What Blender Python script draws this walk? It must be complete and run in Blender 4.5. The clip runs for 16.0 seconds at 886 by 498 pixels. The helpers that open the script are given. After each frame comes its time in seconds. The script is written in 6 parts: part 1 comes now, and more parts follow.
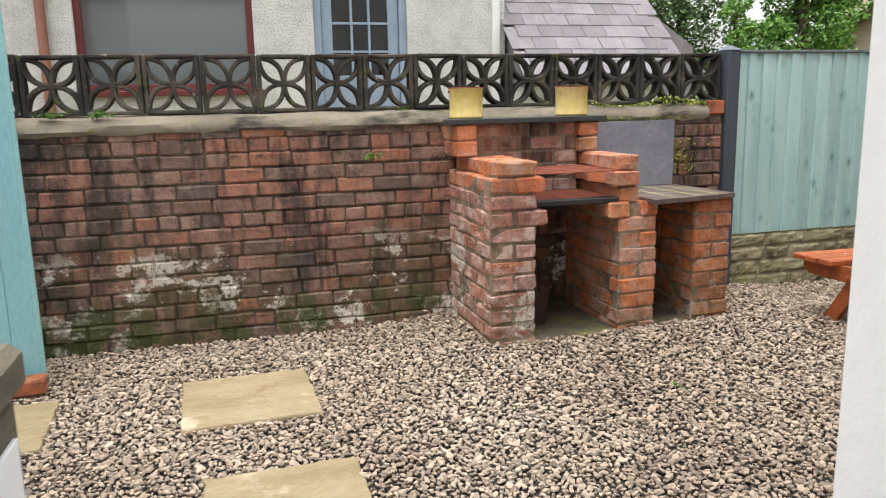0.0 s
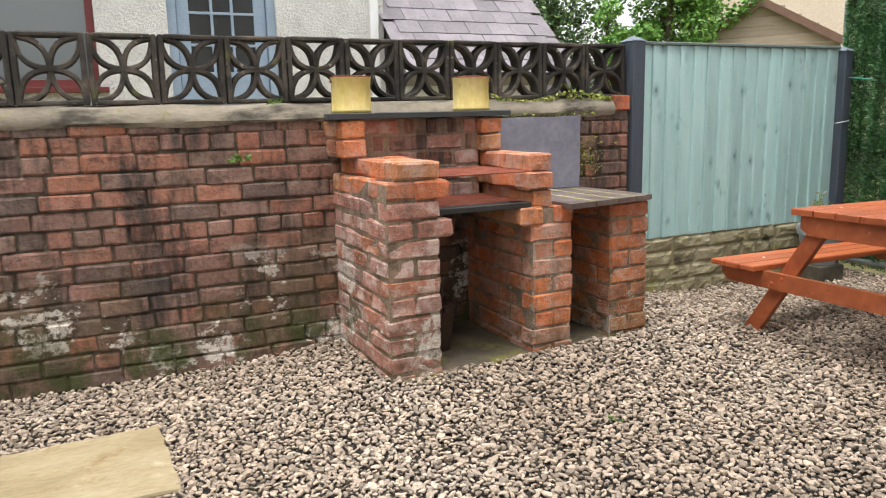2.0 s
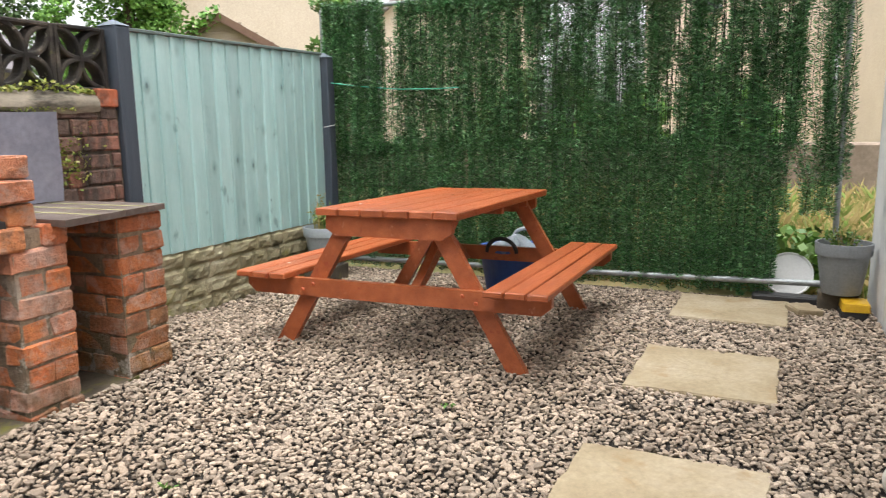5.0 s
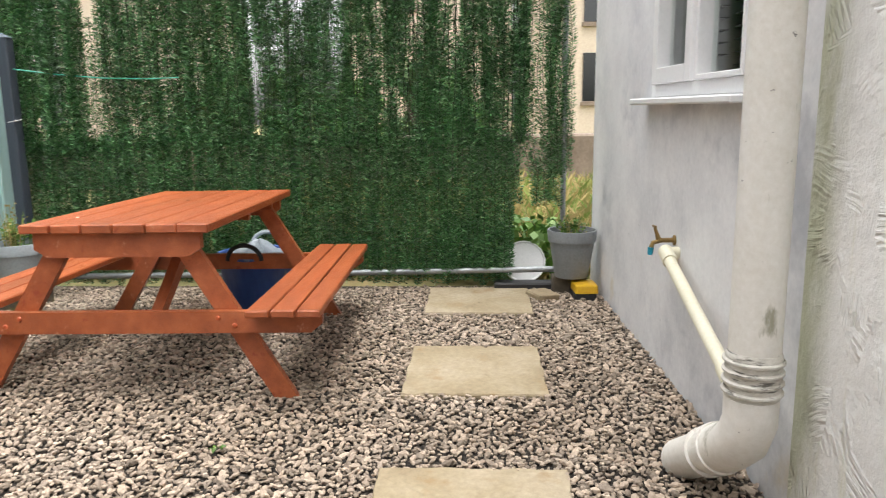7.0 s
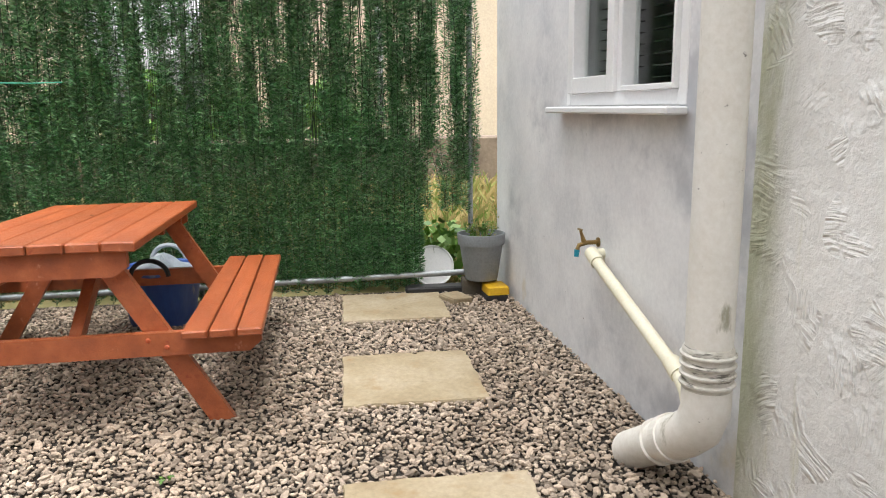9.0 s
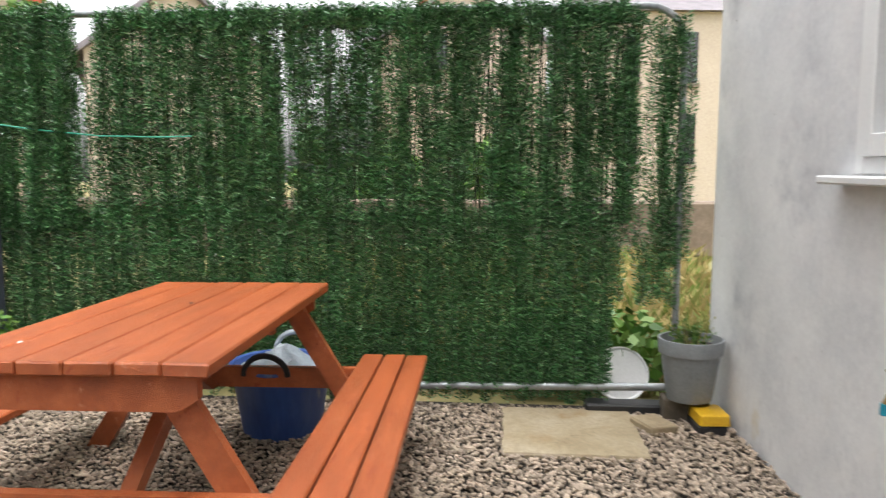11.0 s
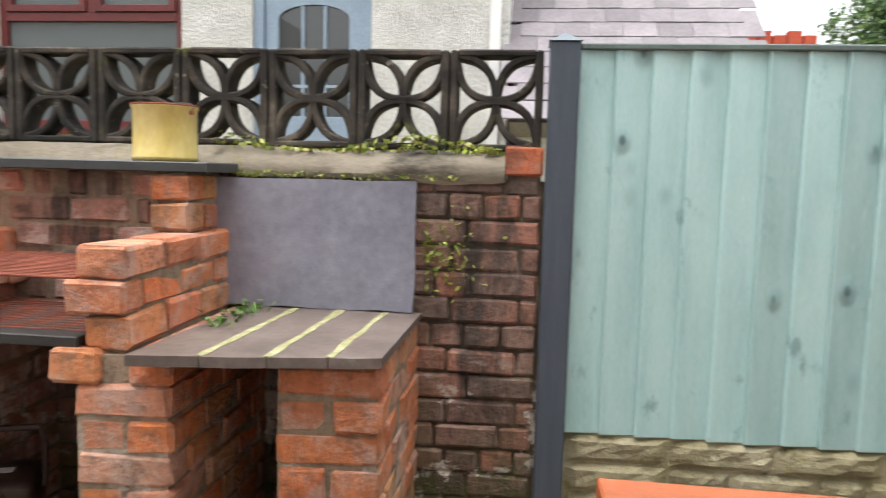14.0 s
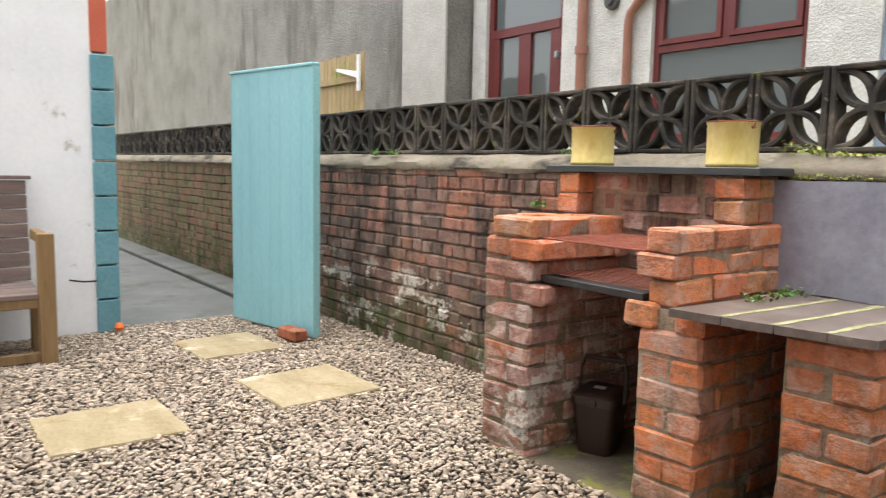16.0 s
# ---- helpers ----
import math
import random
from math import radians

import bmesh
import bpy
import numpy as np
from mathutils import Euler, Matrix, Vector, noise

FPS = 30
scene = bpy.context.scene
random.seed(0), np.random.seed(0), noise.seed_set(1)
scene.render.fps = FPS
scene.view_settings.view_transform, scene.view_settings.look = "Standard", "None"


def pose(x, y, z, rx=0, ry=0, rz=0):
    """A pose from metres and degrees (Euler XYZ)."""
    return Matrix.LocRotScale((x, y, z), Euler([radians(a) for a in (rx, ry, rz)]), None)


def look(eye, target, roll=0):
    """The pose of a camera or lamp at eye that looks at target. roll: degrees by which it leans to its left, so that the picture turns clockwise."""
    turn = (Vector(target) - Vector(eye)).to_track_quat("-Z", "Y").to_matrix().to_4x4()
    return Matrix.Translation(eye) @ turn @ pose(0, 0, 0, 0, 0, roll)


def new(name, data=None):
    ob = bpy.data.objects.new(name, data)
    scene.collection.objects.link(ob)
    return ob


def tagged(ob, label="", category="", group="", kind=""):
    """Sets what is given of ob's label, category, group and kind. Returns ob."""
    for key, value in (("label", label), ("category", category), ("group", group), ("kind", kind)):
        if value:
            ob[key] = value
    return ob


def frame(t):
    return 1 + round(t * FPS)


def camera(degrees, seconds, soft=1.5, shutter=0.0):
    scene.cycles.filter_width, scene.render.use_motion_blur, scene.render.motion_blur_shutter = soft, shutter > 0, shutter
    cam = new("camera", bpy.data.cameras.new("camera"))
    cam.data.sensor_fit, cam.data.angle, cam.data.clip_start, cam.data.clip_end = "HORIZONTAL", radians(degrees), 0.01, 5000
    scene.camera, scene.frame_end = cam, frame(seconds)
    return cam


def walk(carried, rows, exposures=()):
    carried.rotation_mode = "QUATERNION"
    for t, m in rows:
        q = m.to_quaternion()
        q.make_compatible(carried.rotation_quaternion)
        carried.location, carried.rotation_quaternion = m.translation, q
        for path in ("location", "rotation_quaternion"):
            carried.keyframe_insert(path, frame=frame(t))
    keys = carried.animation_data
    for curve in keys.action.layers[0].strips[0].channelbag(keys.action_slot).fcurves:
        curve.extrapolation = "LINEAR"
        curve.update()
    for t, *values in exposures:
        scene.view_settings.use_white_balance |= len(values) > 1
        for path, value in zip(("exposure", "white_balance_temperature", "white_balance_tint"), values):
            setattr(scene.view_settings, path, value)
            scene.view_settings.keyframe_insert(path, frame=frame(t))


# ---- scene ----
cam = camera(61.4, 16.0, 1.1, 0.25)
PATH = [
    (0, (0.194, -0.133, 1.313), (0.722, 1.76, 0.939), -1.25),
    (0.5, (0.222, 0.023, 1.299), (0.833, 1.891, 0.926), -1.1),
    (1, (0.226, 0.198, 1.273), (0.923, 2.037, 0.911), -1.05),
    (1.5, (0.257, 0.343, 1.264), (1.029, 2.153, 0.906), -1.05),
    (2, (0.316, 0.487, 1.234), (1.156, 2.267, 0.876), -1.3),
    (2.5, (0.375, 0.651, 1.224), (1.334, 2.37, 0.869), -1.2),
    (3, (0.451, 0.771, 1.216), (1.603, 2.365, 0.852), -1.1),
    (3.5, (0.49, 0.897, 1.179), (1.874, 2.294, 0.812), -1.0),
    (4, (0.495, 0.973, 1.147), (2.062, 2.164, 0.789), -1.0),
    (4.5, (0.518, 0.991, 1.139), (2.204, 2.008, 0.788), -1.0),
    (4.7, (0.52, 0.998, 1.13), (2.248, 1.945, 0.786), -1.0),
    (6.8, (0.693, 1.241, 1.148), (2.648, 1.446, 0.777), -0.6),
    (7, (0.722, 1.298, 1.154), (2.684, 1.402, 0.783), -0.7),
    (7.5, (0.732, 1.446, 1.157), (2.694, 1.321, 0.789), -0.8),
    (8, (0.683, 1.591, 1.187), (2.633, 1.336, 0.823), -0.9),
    (8.2, (0.662, 1.62, 1.189), (2.608, 1.339, 0.826), -0.9),
    (10.3, (1.288, 1.537, 1.198), (3.257, 1.403, 0.872), -0.4),
    (10.5, (1.441, 1.565, 1.196), (3.417, 1.468, 0.902), -0.4),
    (11, (1.755, 1.626, 1.211), (3.737, 1.79, 0.992), 0.1),
    (11.5, (2.042, 1.654, 1.182), (3.946, 2.233, 0.991), 0.1),
    (12, (2.352, 1.648, 1.169), (4.065, 2.665, 0.988), 0.3),
    (12.5, (2.636, 1.761, 1.198), (4.041, 3.17, 1.003), 1.3),
    (13, (2.917, 1.788, 1.235), (3.832, 3.554, 1.022), 1.5),
    (13.5, (3.126, 1.793, 1.255), (3.488, 3.748, 1.04), 1.7),
    (14, (3.327, 1.842, 1.232), (3.091, 3.817, 1.029), 1.5),
    (14.5, (3.463, 1.8, 1.21), (2.701, 3.639, 1.017), 1.7),
    (15, (3.618, 1.72, 1.219), (2.444, 3.326, 1.016), 1.6),
    (15.5, (3.729, 1.603, 1.222), (2.296, 2.982, 1.008), 1.5),
    (16, (3.864, 1.472, 1.229), (2.259, 2.644, 1.008), 1.1),
]
walk(cam, [(t, look(eye, target, roll)) for t, eye, target, roll in PATH], [(0, 1.32), (2.5, 1.45), (4.5, 1.55), (8, 1.62), (10.3, 1.55), (11.3, 1.52), (12.2, 1.66), (13, 1.56), (15, 1.7), (16, 1.62)])

# ---- world and light: a bright overcast sky ----
world = bpy.data.worlds.new("overcast_sky")
scene.world = world
world.use_nodes = True
wn = world.node_tree
sky = wn.nodes.new("ShaderNodeTexSky")
sky.sky_type, sky.sun_disc = 'NISHITA', False
sky.sun_elevation, sky.sun_rotation = radians(81), radians(229)
sky.dust_density, sky.air_density = 4.0, 1.0
pale = wn.nodes.new("ShaderNodeHueSaturation")
pale.inputs["Saturation"].default_value = 0.12
wn.links.new(sky.outputs[0], pale.inputs["Color"])
wn.links.new(pale.outputs[0], wn.nodes["Background"].inputs[0])
wn.nodes["Background"].inputs[1].default_value = 0.15
sun = new("sun", bpy.data.lights.new("sun", 'SUN'))
sun.data.energy, sun.data.angle, sun.data.color = 1.0, radians(70), (1, 0.97, 0.93)
sun.matrix_world = look((-0.7, -0.6, 6), (0, 0, 0))


# ---- materials ----
def nodes_of(name):
    m = bpy.data.materials.new(name)
    m.use_nodes = True
    return m, m.node_tree, m.node_tree.nodes["Principled BSDF"]


def put(nt, kind, **values):
    n = nt.nodes.new(kind)
    for k, v in values.items():
        n.inputs[k.replace("_", " ")].default_value = v
    return n


def ramp(nt, source, stops):
    r = nt.nodes.new("ShaderNodeValToRGB")
    e = r.color_ramp.elements
    while len(e) < len(stops):
        e.new(0.5)
    for i, (p, c) in enumerate(stops):
        e[i].position, e[i].color = p, (*c, 1)
    nt.links.new(source, r.inputs[0])
    return r.outputs[0]


def blend(nt, fac, a, b, mode='MIX'):
    n = nt.nodes.new("ShaderNodeMix")
    n.data_type, n.blend_type = 'RGBA', mode
    for sock, v in ((n.inputs[0], fac), (n.inputs[6], a), (n.inputs[7], b)):
        if isinstance(v, (int, float)):
            sock.default_value = v
        elif isinstance(v, tuple):
            sock.default_value = (*v, 1)
        else:
            nt.links.new(v, sock)
    return n.outputs[2]


def grain(nt, scale, detail=5, stretch=(1, 1, 1), rough=0.6, shift=0.0):
    g = nt.nodes.new("ShaderNodeNewGeometry")
    mp = nt.nodes.new("ShaderNodeMapping")
    mp.inputs["Scale"].default_value = stretch
    mp.inputs["Location"].default_value = (shift, shift * 0.7, shift * 1.3)
    nt.links.new(g.outputs["Position"], mp.inputs[0])
    n = put(nt, "ShaderNodeTexNoise", Scale=scale, Detail=detail, Roughness=rough)
    nt.links.new(mp.outputs[0], n.inputs["Vector"])
    return n.outputs["Fac"]


def mask(nt, value, lo, hi):
    n = put(nt, "ShaderNodeMapRange", From_Min=lo, From_Max=hi)
    n.interpolation_type = 'SMOOTHSTEP'
    nt.links.new(value, n.inputs["Value"])
    return n.outputs[0]


def times(nt, a, b):
    n = nt.nodes.new("ShaderNodeMath")
    n.operation = 'MULTIPLY'
    for i, v in enumerate((a, b)):
        if isinstance(v, (int, float)):
            n.inputs[i].default_value = v
        else:
            nt.links.new(v, n.inputs[i])
    return n.outputs[0]


def height(nt, lo, hi):
    g = nt.nodes.new("ShaderNodeNewGeometry")
    s = nt.nodes.new("ShaderNodeSeparateXYZ")
    nt.links.new(g.outputs["Position"], s.inputs[0])
    return mask(nt, s.outputs[2], lo, hi)


def surface(name, stops, scale=6, rough=0.8, bump=0.3, fine=80, stretch=(1, 1, 1), stains=(), vary=None, vary_amount=0.25,
            metal=0.0, gloss=0.5, distance=0.004, fine_mix=0.25, extra_bump=None):
    """Noise-driven colour at two scales, stains, relief; vary: 'object' or 'island'.
    stains: (colour, scale, lo, hi, stretch[, height lo, height hi])"""
    m, nt, b = nodes_of(name)
    col = ramp(nt, grain(nt, scale, 6, stretch), [(0.25 + 0.5 * p, c) for p, c in stops])
    f = grain(nt, fine, 4, stretch, 0.7)
    col = blend(nt, fine_mix * 2, col, ramp(nt, f, [(0.3, (0.35, 0.35, 0.35)), (0.7, (0.65, 0.65, 0.65))]), 'OVERLAY')
    if vary:
        if vary == 'object':
            src = nt.nodes.new("ShaderNodeObjectInfo").outputs["Random"]
        else:
            src = nt.nodes.new("ShaderNodeNewGeometry").outputs["Random Per Island"]
        mr = put(nt, "ShaderNodeMapRange", To_Min=1 - vary_amount, To_Max=1 + vary_amount)
        nt.links.new(src, mr.inputs["Value"])
        hs = nt.nodes.new("ShaderNodeHueSaturation")
        nt.links.new(mr.outputs[0], hs.inputs["Value"])
        nt.links.new(col, hs.inputs["Color"])
        col = hs.outputs[0]
    for i, (c, sc, lo, hi, st, *band) in enumerate(stains):
        k = mask(nt, grain(nt, sc, 6, st, 0.65, 3.1 + i), lo, hi)
        if band:
            k = times(nt, k, height(nt, band[0], band[1]))
        col = blend(nt, k, col, c)
    nt.links.new(col, b.inputs["Base Color"])
    b.inputs["Roughness"].default_value = rough
    b.inputs["Metallic"].default_value = metal
    b.inputs["Specular IOR Level"].default_value = gloss
    if bump:
        bp = put(nt, "ShaderNodeBump", Strength=bump, Distance=distance)
        src = f
        if extra_bump:
            add = nt.nodes.new("ShaderNodeMath")
            nt.links.new(f, add.inputs[0])
            nt.links.new(extra_bump(nt), add.inputs[1])
            src = add.outputs[0]
        nt.links.new(src, bp.inputs["Height"])
        nt.links.new(bp.outputs[0], b.inputs["Normal"])
    return m


def brick_surface(name, colours, soot, white, moss, lime=0.0, dirt=0.55):
    """Old clay bricks, one tone a piece, with blooms of lime and algae."""
    m, nt, b = nodes_of(name)
    rnd = nt.nodes.new("ShaderNodeObjectInfo").outputs["Random"]
    isl = nt.nodes.new("ShaderNodeNewGeometry").outputs["Random Per Island"]
    mixr = nt.nodes.new("ShaderNodeMath")
    mixr.operation = 'FRACT'
    add = nt.nodes.new("ShaderNodeMath")
    nt.links.new(rnd, add.inputs[0])
    nt.links.new(isl, add.inputs[1])
    nt.links.new(add.outputs[0], mixr.inputs[0])
    n = len(colours)
    col = ramp(nt, mixr.outputs[0], [(i / (n - 1), c) for i, c in enumerate(colours)])
    f = grain(nt, 55, 6, (1, 1, 1), 0.7)
    col = blend(nt, 0.6, col, ramp(nt, f, [(0.3, (0.28, 0.28, 0.28)), (0.72, (0.68, 0.68, 0.68))]), 'OVERLAY')
    col = blend(nt, times(nt, mask(nt, grain(nt, 14, 6, (1, 1, 1), 0.65, 9), 0.5, 0.7), 0.5), col, (0.30, 0.22, 0.17))
    col = blend(nt, times(nt, mask(nt, grain(nt, 2.6, 7, (1.9, 1.9, 0.45), 0.70, 5), 0.45, 0.62), soot), col, (0.035, 0.028, 0.024))
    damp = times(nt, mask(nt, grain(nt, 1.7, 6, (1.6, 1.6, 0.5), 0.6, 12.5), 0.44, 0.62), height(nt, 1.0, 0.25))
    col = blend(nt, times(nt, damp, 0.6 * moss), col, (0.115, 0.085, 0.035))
    col = blend(nt, times(nt, mask(nt, grain(nt, 11, 6, (1, 1, 1.3), 0.7, 15.5), 0.48, 0.66), dirt), col, (0.075, 0.05, 0.036))
    if lime:
        col = blend(nt, times(nt, mask(nt, grain(nt, 8.5, 7, (1, 1, 1.2), 0.72, 21.0), 0.47, 0.61), lime), col, (0.56, 0.42, 0.36))
    if white:
        w = times(nt, mask(nt, grain(nt, 3.8, 6, (0.9, 0.9, 1.25), 0.72, 2.2), 0.535, 0.57), mask(nt, grain(nt, 30, 5, (1.1, 1.1, 0.7), 0.75), 0.36, 0.50))
        w = times(nt, w, height(nt, 0.72, 0.34))
        col = blend(nt, times(nt, w, white), col, (0.66, 0.61, 0.54))
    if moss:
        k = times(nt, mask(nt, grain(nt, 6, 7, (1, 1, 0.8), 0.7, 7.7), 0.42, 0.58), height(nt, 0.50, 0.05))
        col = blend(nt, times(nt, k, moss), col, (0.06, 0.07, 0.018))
    nt.links.new(col, b.inputs["Base Color"])
    b.inputs["Roughness"].default_value = 0.85
    bp = put(nt, "ShaderNodeBump", Strength=0.9, Distance=0.011)
    mid = grain(nt, 22, 5, (1, 1, 1), 0.65)
    addh = nt.nodes.new("ShaderNodeMath")
    nt.links.new(f, addh.inputs[0])
    nt.links.new(mid, addh.inputs[1])
    nt.links.new(addh.outputs[0], bp.inputs["Height"])
    nt.links.new(bp.outputs[0], b.inputs["Normal"])
    return m


def leaf_surface(name, colours, rough=0.5):
    m, nt, b = nodes_of(name)
    isl = nt.nodes.new("ShaderNodeNewGeometry").outputs["Random Per Island"]
    n = len(colours)
    col = ramp(nt, isl, [(i / (n - 1), c) for i, c in enumerate(colours)])
    col = blend(nt, 0.5, col, ramp(nt, grain(nt, 3, 4), [(0.3, (0.3, 0.3, 0.3)), (0.7, (0.7, 0.7, 0.7))]), 'OVERLAY')
    nt.links.new(col, b.inputs["Base Color"])
    b.inputs["Roughness"].default_value = rough
    return m


def glass_surface(name, col=(0.03, 0.035, 0.04)):
    m, nt, b = nodes_of(name)
    b.inputs["Base Color"].default_value = (*col, 1)
    b.inputs["Roughness"].default_value = 0.03
    b.inputs["Specular IOR Level"].default_value = 0.9
    return m


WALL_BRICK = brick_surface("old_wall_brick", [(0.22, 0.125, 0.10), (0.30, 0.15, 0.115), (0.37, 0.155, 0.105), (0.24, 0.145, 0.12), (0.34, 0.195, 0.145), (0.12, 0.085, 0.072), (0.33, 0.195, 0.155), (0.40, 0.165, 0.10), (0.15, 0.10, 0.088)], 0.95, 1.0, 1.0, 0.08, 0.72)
BBQ_BRICK = brick_surface("reclaimed_orange_brick", [(0.70, 0.20, 0.07), (0.52, 0.18, 0.09), (0.78, 0.25, 0.085), (0.58, 0.26, 0.12), (0.64, 0.31, 0.12), (0.74, 0.21, 0.075), (0.54, 0.29, 0.20), (0.72, 0.23, 0.085), (0.44, 0.18, 0.11)], 0.3, 0.2, 0.4, 0.45, 0.5)
PINK_BRICK = brick_surface("reclaimed_pink_brick", [(0.44, 0.19, 0.14), (0.52, 0.25, 0.19), (0.40, 0.17, 0.12), (0.56, 0.20, 0.10), (0.42, 0.27, 0.24), (0.50, 0.22, 0.16), (0.58, 0.31, 0.25), (0.38, 0.20, 0.17)], 0.25, 1.0, 0.3, 0.9, 0.5)
ORANGE_BRICK = brick_surface("orange_brick", [(0.50, 0.14, 0.06), (0.44, 0.12, 0.055)], 0.3, 0.0, 0.3)
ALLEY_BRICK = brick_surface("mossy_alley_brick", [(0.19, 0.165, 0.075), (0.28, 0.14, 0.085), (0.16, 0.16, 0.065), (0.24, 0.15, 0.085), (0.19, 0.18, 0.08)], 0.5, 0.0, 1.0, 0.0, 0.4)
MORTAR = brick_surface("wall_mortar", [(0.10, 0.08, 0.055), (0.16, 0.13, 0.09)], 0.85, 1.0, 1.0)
BBQ_MORTAR = brick_surface("barbecue_mortar", [(0.30, 0.215, 0.145), (0.40, 0.30, 0.215)], 0.5, 0.6, 0.5)
COPING = surface("cement_coping", [(0, (0.12, 0.10, 0.075)), (0.5, (0.25, 0.215, 0.165)), (1, (0.33, 0.29, 0.23))], 4, 0.95, 0.7, 60, (0.5, 1, 1),
                 stains=[((0.05, 0.045, 0.035), 3.5, 0.52, 0.68, (0.5, 1, 1.5)), ((0.20, 0.19, 0.06), 9, 0.60, 0.7, (1, 1, 1))])
BLOCK = surface("weathered_concrete_block", [(0, (0.014, 0.0125, 0.011)), (0.45, (0.038, 0.033, 0.028)), (0.8, (0.10, 0.083, 0.067)), (1, (0.21, 0.18, 0.14))], 7, 0.95, 0.8, 90, vary='object', vary_amount=0.35,
                stains=[((0.25, 0.23, 0.17), 24, 0.63, 0.7, (1, 1, 1)), ((0.10, 0.10, 0.035), 8, 0.6, 0.7, (1, 1, 1))])
GRAVEL = surface("gravel_stone", [(0, (0.26, 0.20, 0.147)), (0.5, (0.345, 0.275, 0.21)), (1, (0.395, 0.328, 0.262))], 1.2, 0.8, 0.5, 120, vary='island', vary_amount=0.46)
# near black: the shade between the stones is put into the bed's colour
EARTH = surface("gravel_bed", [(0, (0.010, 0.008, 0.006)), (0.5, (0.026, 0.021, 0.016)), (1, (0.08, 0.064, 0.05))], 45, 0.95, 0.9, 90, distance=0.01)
SLAB = surface("sandstone_flag", [(0, (0.20, 0.152, 0.078)), (0.5, (0.285, 0.225, 0.128)), (1, (0.35, 0.29, 0.185))], 3.2, 0.85, 0.4, 40, (0.6, 1.6, 1),
               stains=[((0.20, 0.135, 0.05), 5, 0.54, 0.7, (1, 1, 1)), ((0.5, 0.42, 0.3), 4, 0.56, 0.7, (1, 1, 1))])
SLAB_PALE = surface("pale_sandstone_flag", [(0, (0.24, 0.18, 0.105)), (0.5, (0.34, 0.275, 0.175)), (1, (0.43, 0.36, 0.26))], 3.0, 0.85, 0.35, 40,
                    stains=[((0.30, 0.21, 0.11), 4, 0.56, 0.7, (1, 1, 1))])
CONCRETE = surface("alley_concrete", [(0, (0.06, 0.065, 0.06)), (0.5, (0.09, 0.095, 0.09)), (1, (0.13, 0.135, 0.125))], 2, 0.7, 0.4, 60,
                   stains=[((0.05, 0.055, 0.04), 2, 0.5, 0.65, (1, 1, 1))])
HEARTH = surface("mossy_hearth_slab", [(0, (0.045, 0.038, 0.028)), (0.5, (0.10, 0.082, 0.058)), (1, (0.17, 0.135, 0.09))], 5, 0.9, 0.5, 60,
                 stains=[((0.16, 0.15, 0.035), 6, 0.5, 0.66, (1, 1, 1))])
def knots(nt):
    """Rings round scattered knots and a coarse sawn grain, as relief."""
    g = nt.nodes.new("ShaderNodeNewGeometry")
    mp = nt.nodes.new("ShaderNodeMapping")
    mp.inputs["Scale"].default_value = (1.0, 1.0, 0.62)
    nt.links.new(g.outputs["Position"], mp.inputs[0])
    v = put(nt, "ShaderNodeTexVoronoi", Scale=8.5, Randomness=1.0)
    nt.links.new(mp.outputs[0], v.inputs["Vector"])
    sep = nt.nodes.new("ShaderNodeSeparateColor")
    nt.links.new(v.outputs["Color"], sep.inputs[0])
    some = times(nt, mask(nt, sep.outputs[0], 0.42, 0.50), mask(nt, grain(nt, 1.3, 2, (1, 1, 1.6), 0.5, 6.0), 0.40, 0.52))
    return v.outputs["Distance"], some


def knot_relief(nt):
    d, some = knots(nt)
    return times(nt, times(nt, mask(nt, d, 0.30, 0.02), some), 2.6)


TEAL = surface("teal_fence_paint", [(0, (0.36, 0.56, 0.55)), (0.5, (0.45, 0.66, 0.645)), (1, (0.52, 0.72, 0.705))], 2.2, 0.5, 0.55, 60, (6, 6, 0.7), vary='object', vary_amount=0.13, distance=0.006, extra_bump=knot_relief,
               stains=[((0.27, 0.44, 0.44), 7, 0.59, 0.70, (1.2, 1, 0.7)), ((0.54, 0.68, 0.66), 9, 0.62, 0.74, (3, 3, 0.6))])
nt_ = TEAL.node_tree
bs_ = nt_.nodes["Principled BSDF"]
dist_, some_ = knots(nt_)
was_ = bs_.inputs["Base Color"].links[0].from_socket
ring_ = blend(nt_, times(nt_, times(nt_, mask(nt_, dist_, 0.34, 0.10), some_), 0.55), was_, (0.22, 0.37, 0.37))
nt_.links.new(blend(nt_, times(nt_, times(nt_, mask(nt_, dist_, 0.13, 0.05), some_), 0.8), ring_, (0.085, 0.15, 0.155)), bs_.inputs["Base Color"])
GATE_TEAL = surface("teal_gate_paint", [(0, (0.22, 0.47, 0.53)), (0.5, (0.27, 0.53, 0.585)), (1, (0.31, 0.57, 0.62))], 1.5, 0.5, 0.15, 50, (3, 3, 0.4))
QUOIN = surface("teal_masonry_paint", [(0, (0.10, 0.26, 0.31)), (1, (0.15, 0.33, 0.38))], 5, 0.6, 0.4, 50)
POST = surface("slate_grey_post_paint", [(0, (0.045, 0.06, 0.08)), (1, (0.075, 0.09, 0.115))], 5, 0.6, 0.3, 90, (8, 8, 0.6))
ROCKFACE = surface("rock_faced_concrete", [(0, (0.19, 0.165, 0.085)), (0.5, (0.31, 0.275, 0.17)), (1, (0.40, 0.36, 0.25))], 6, 0.95, 0.9, 50, vary='object', vary_amount=0.15, distance=0.01,
                   stains=[((0.06, 0.055, 0.03), 5, 0.56, 0.68, (1, 1, 1)), ((0.22, 0.20, 0.05), 3, 0.55, 0.68, (1, 1, 1))])
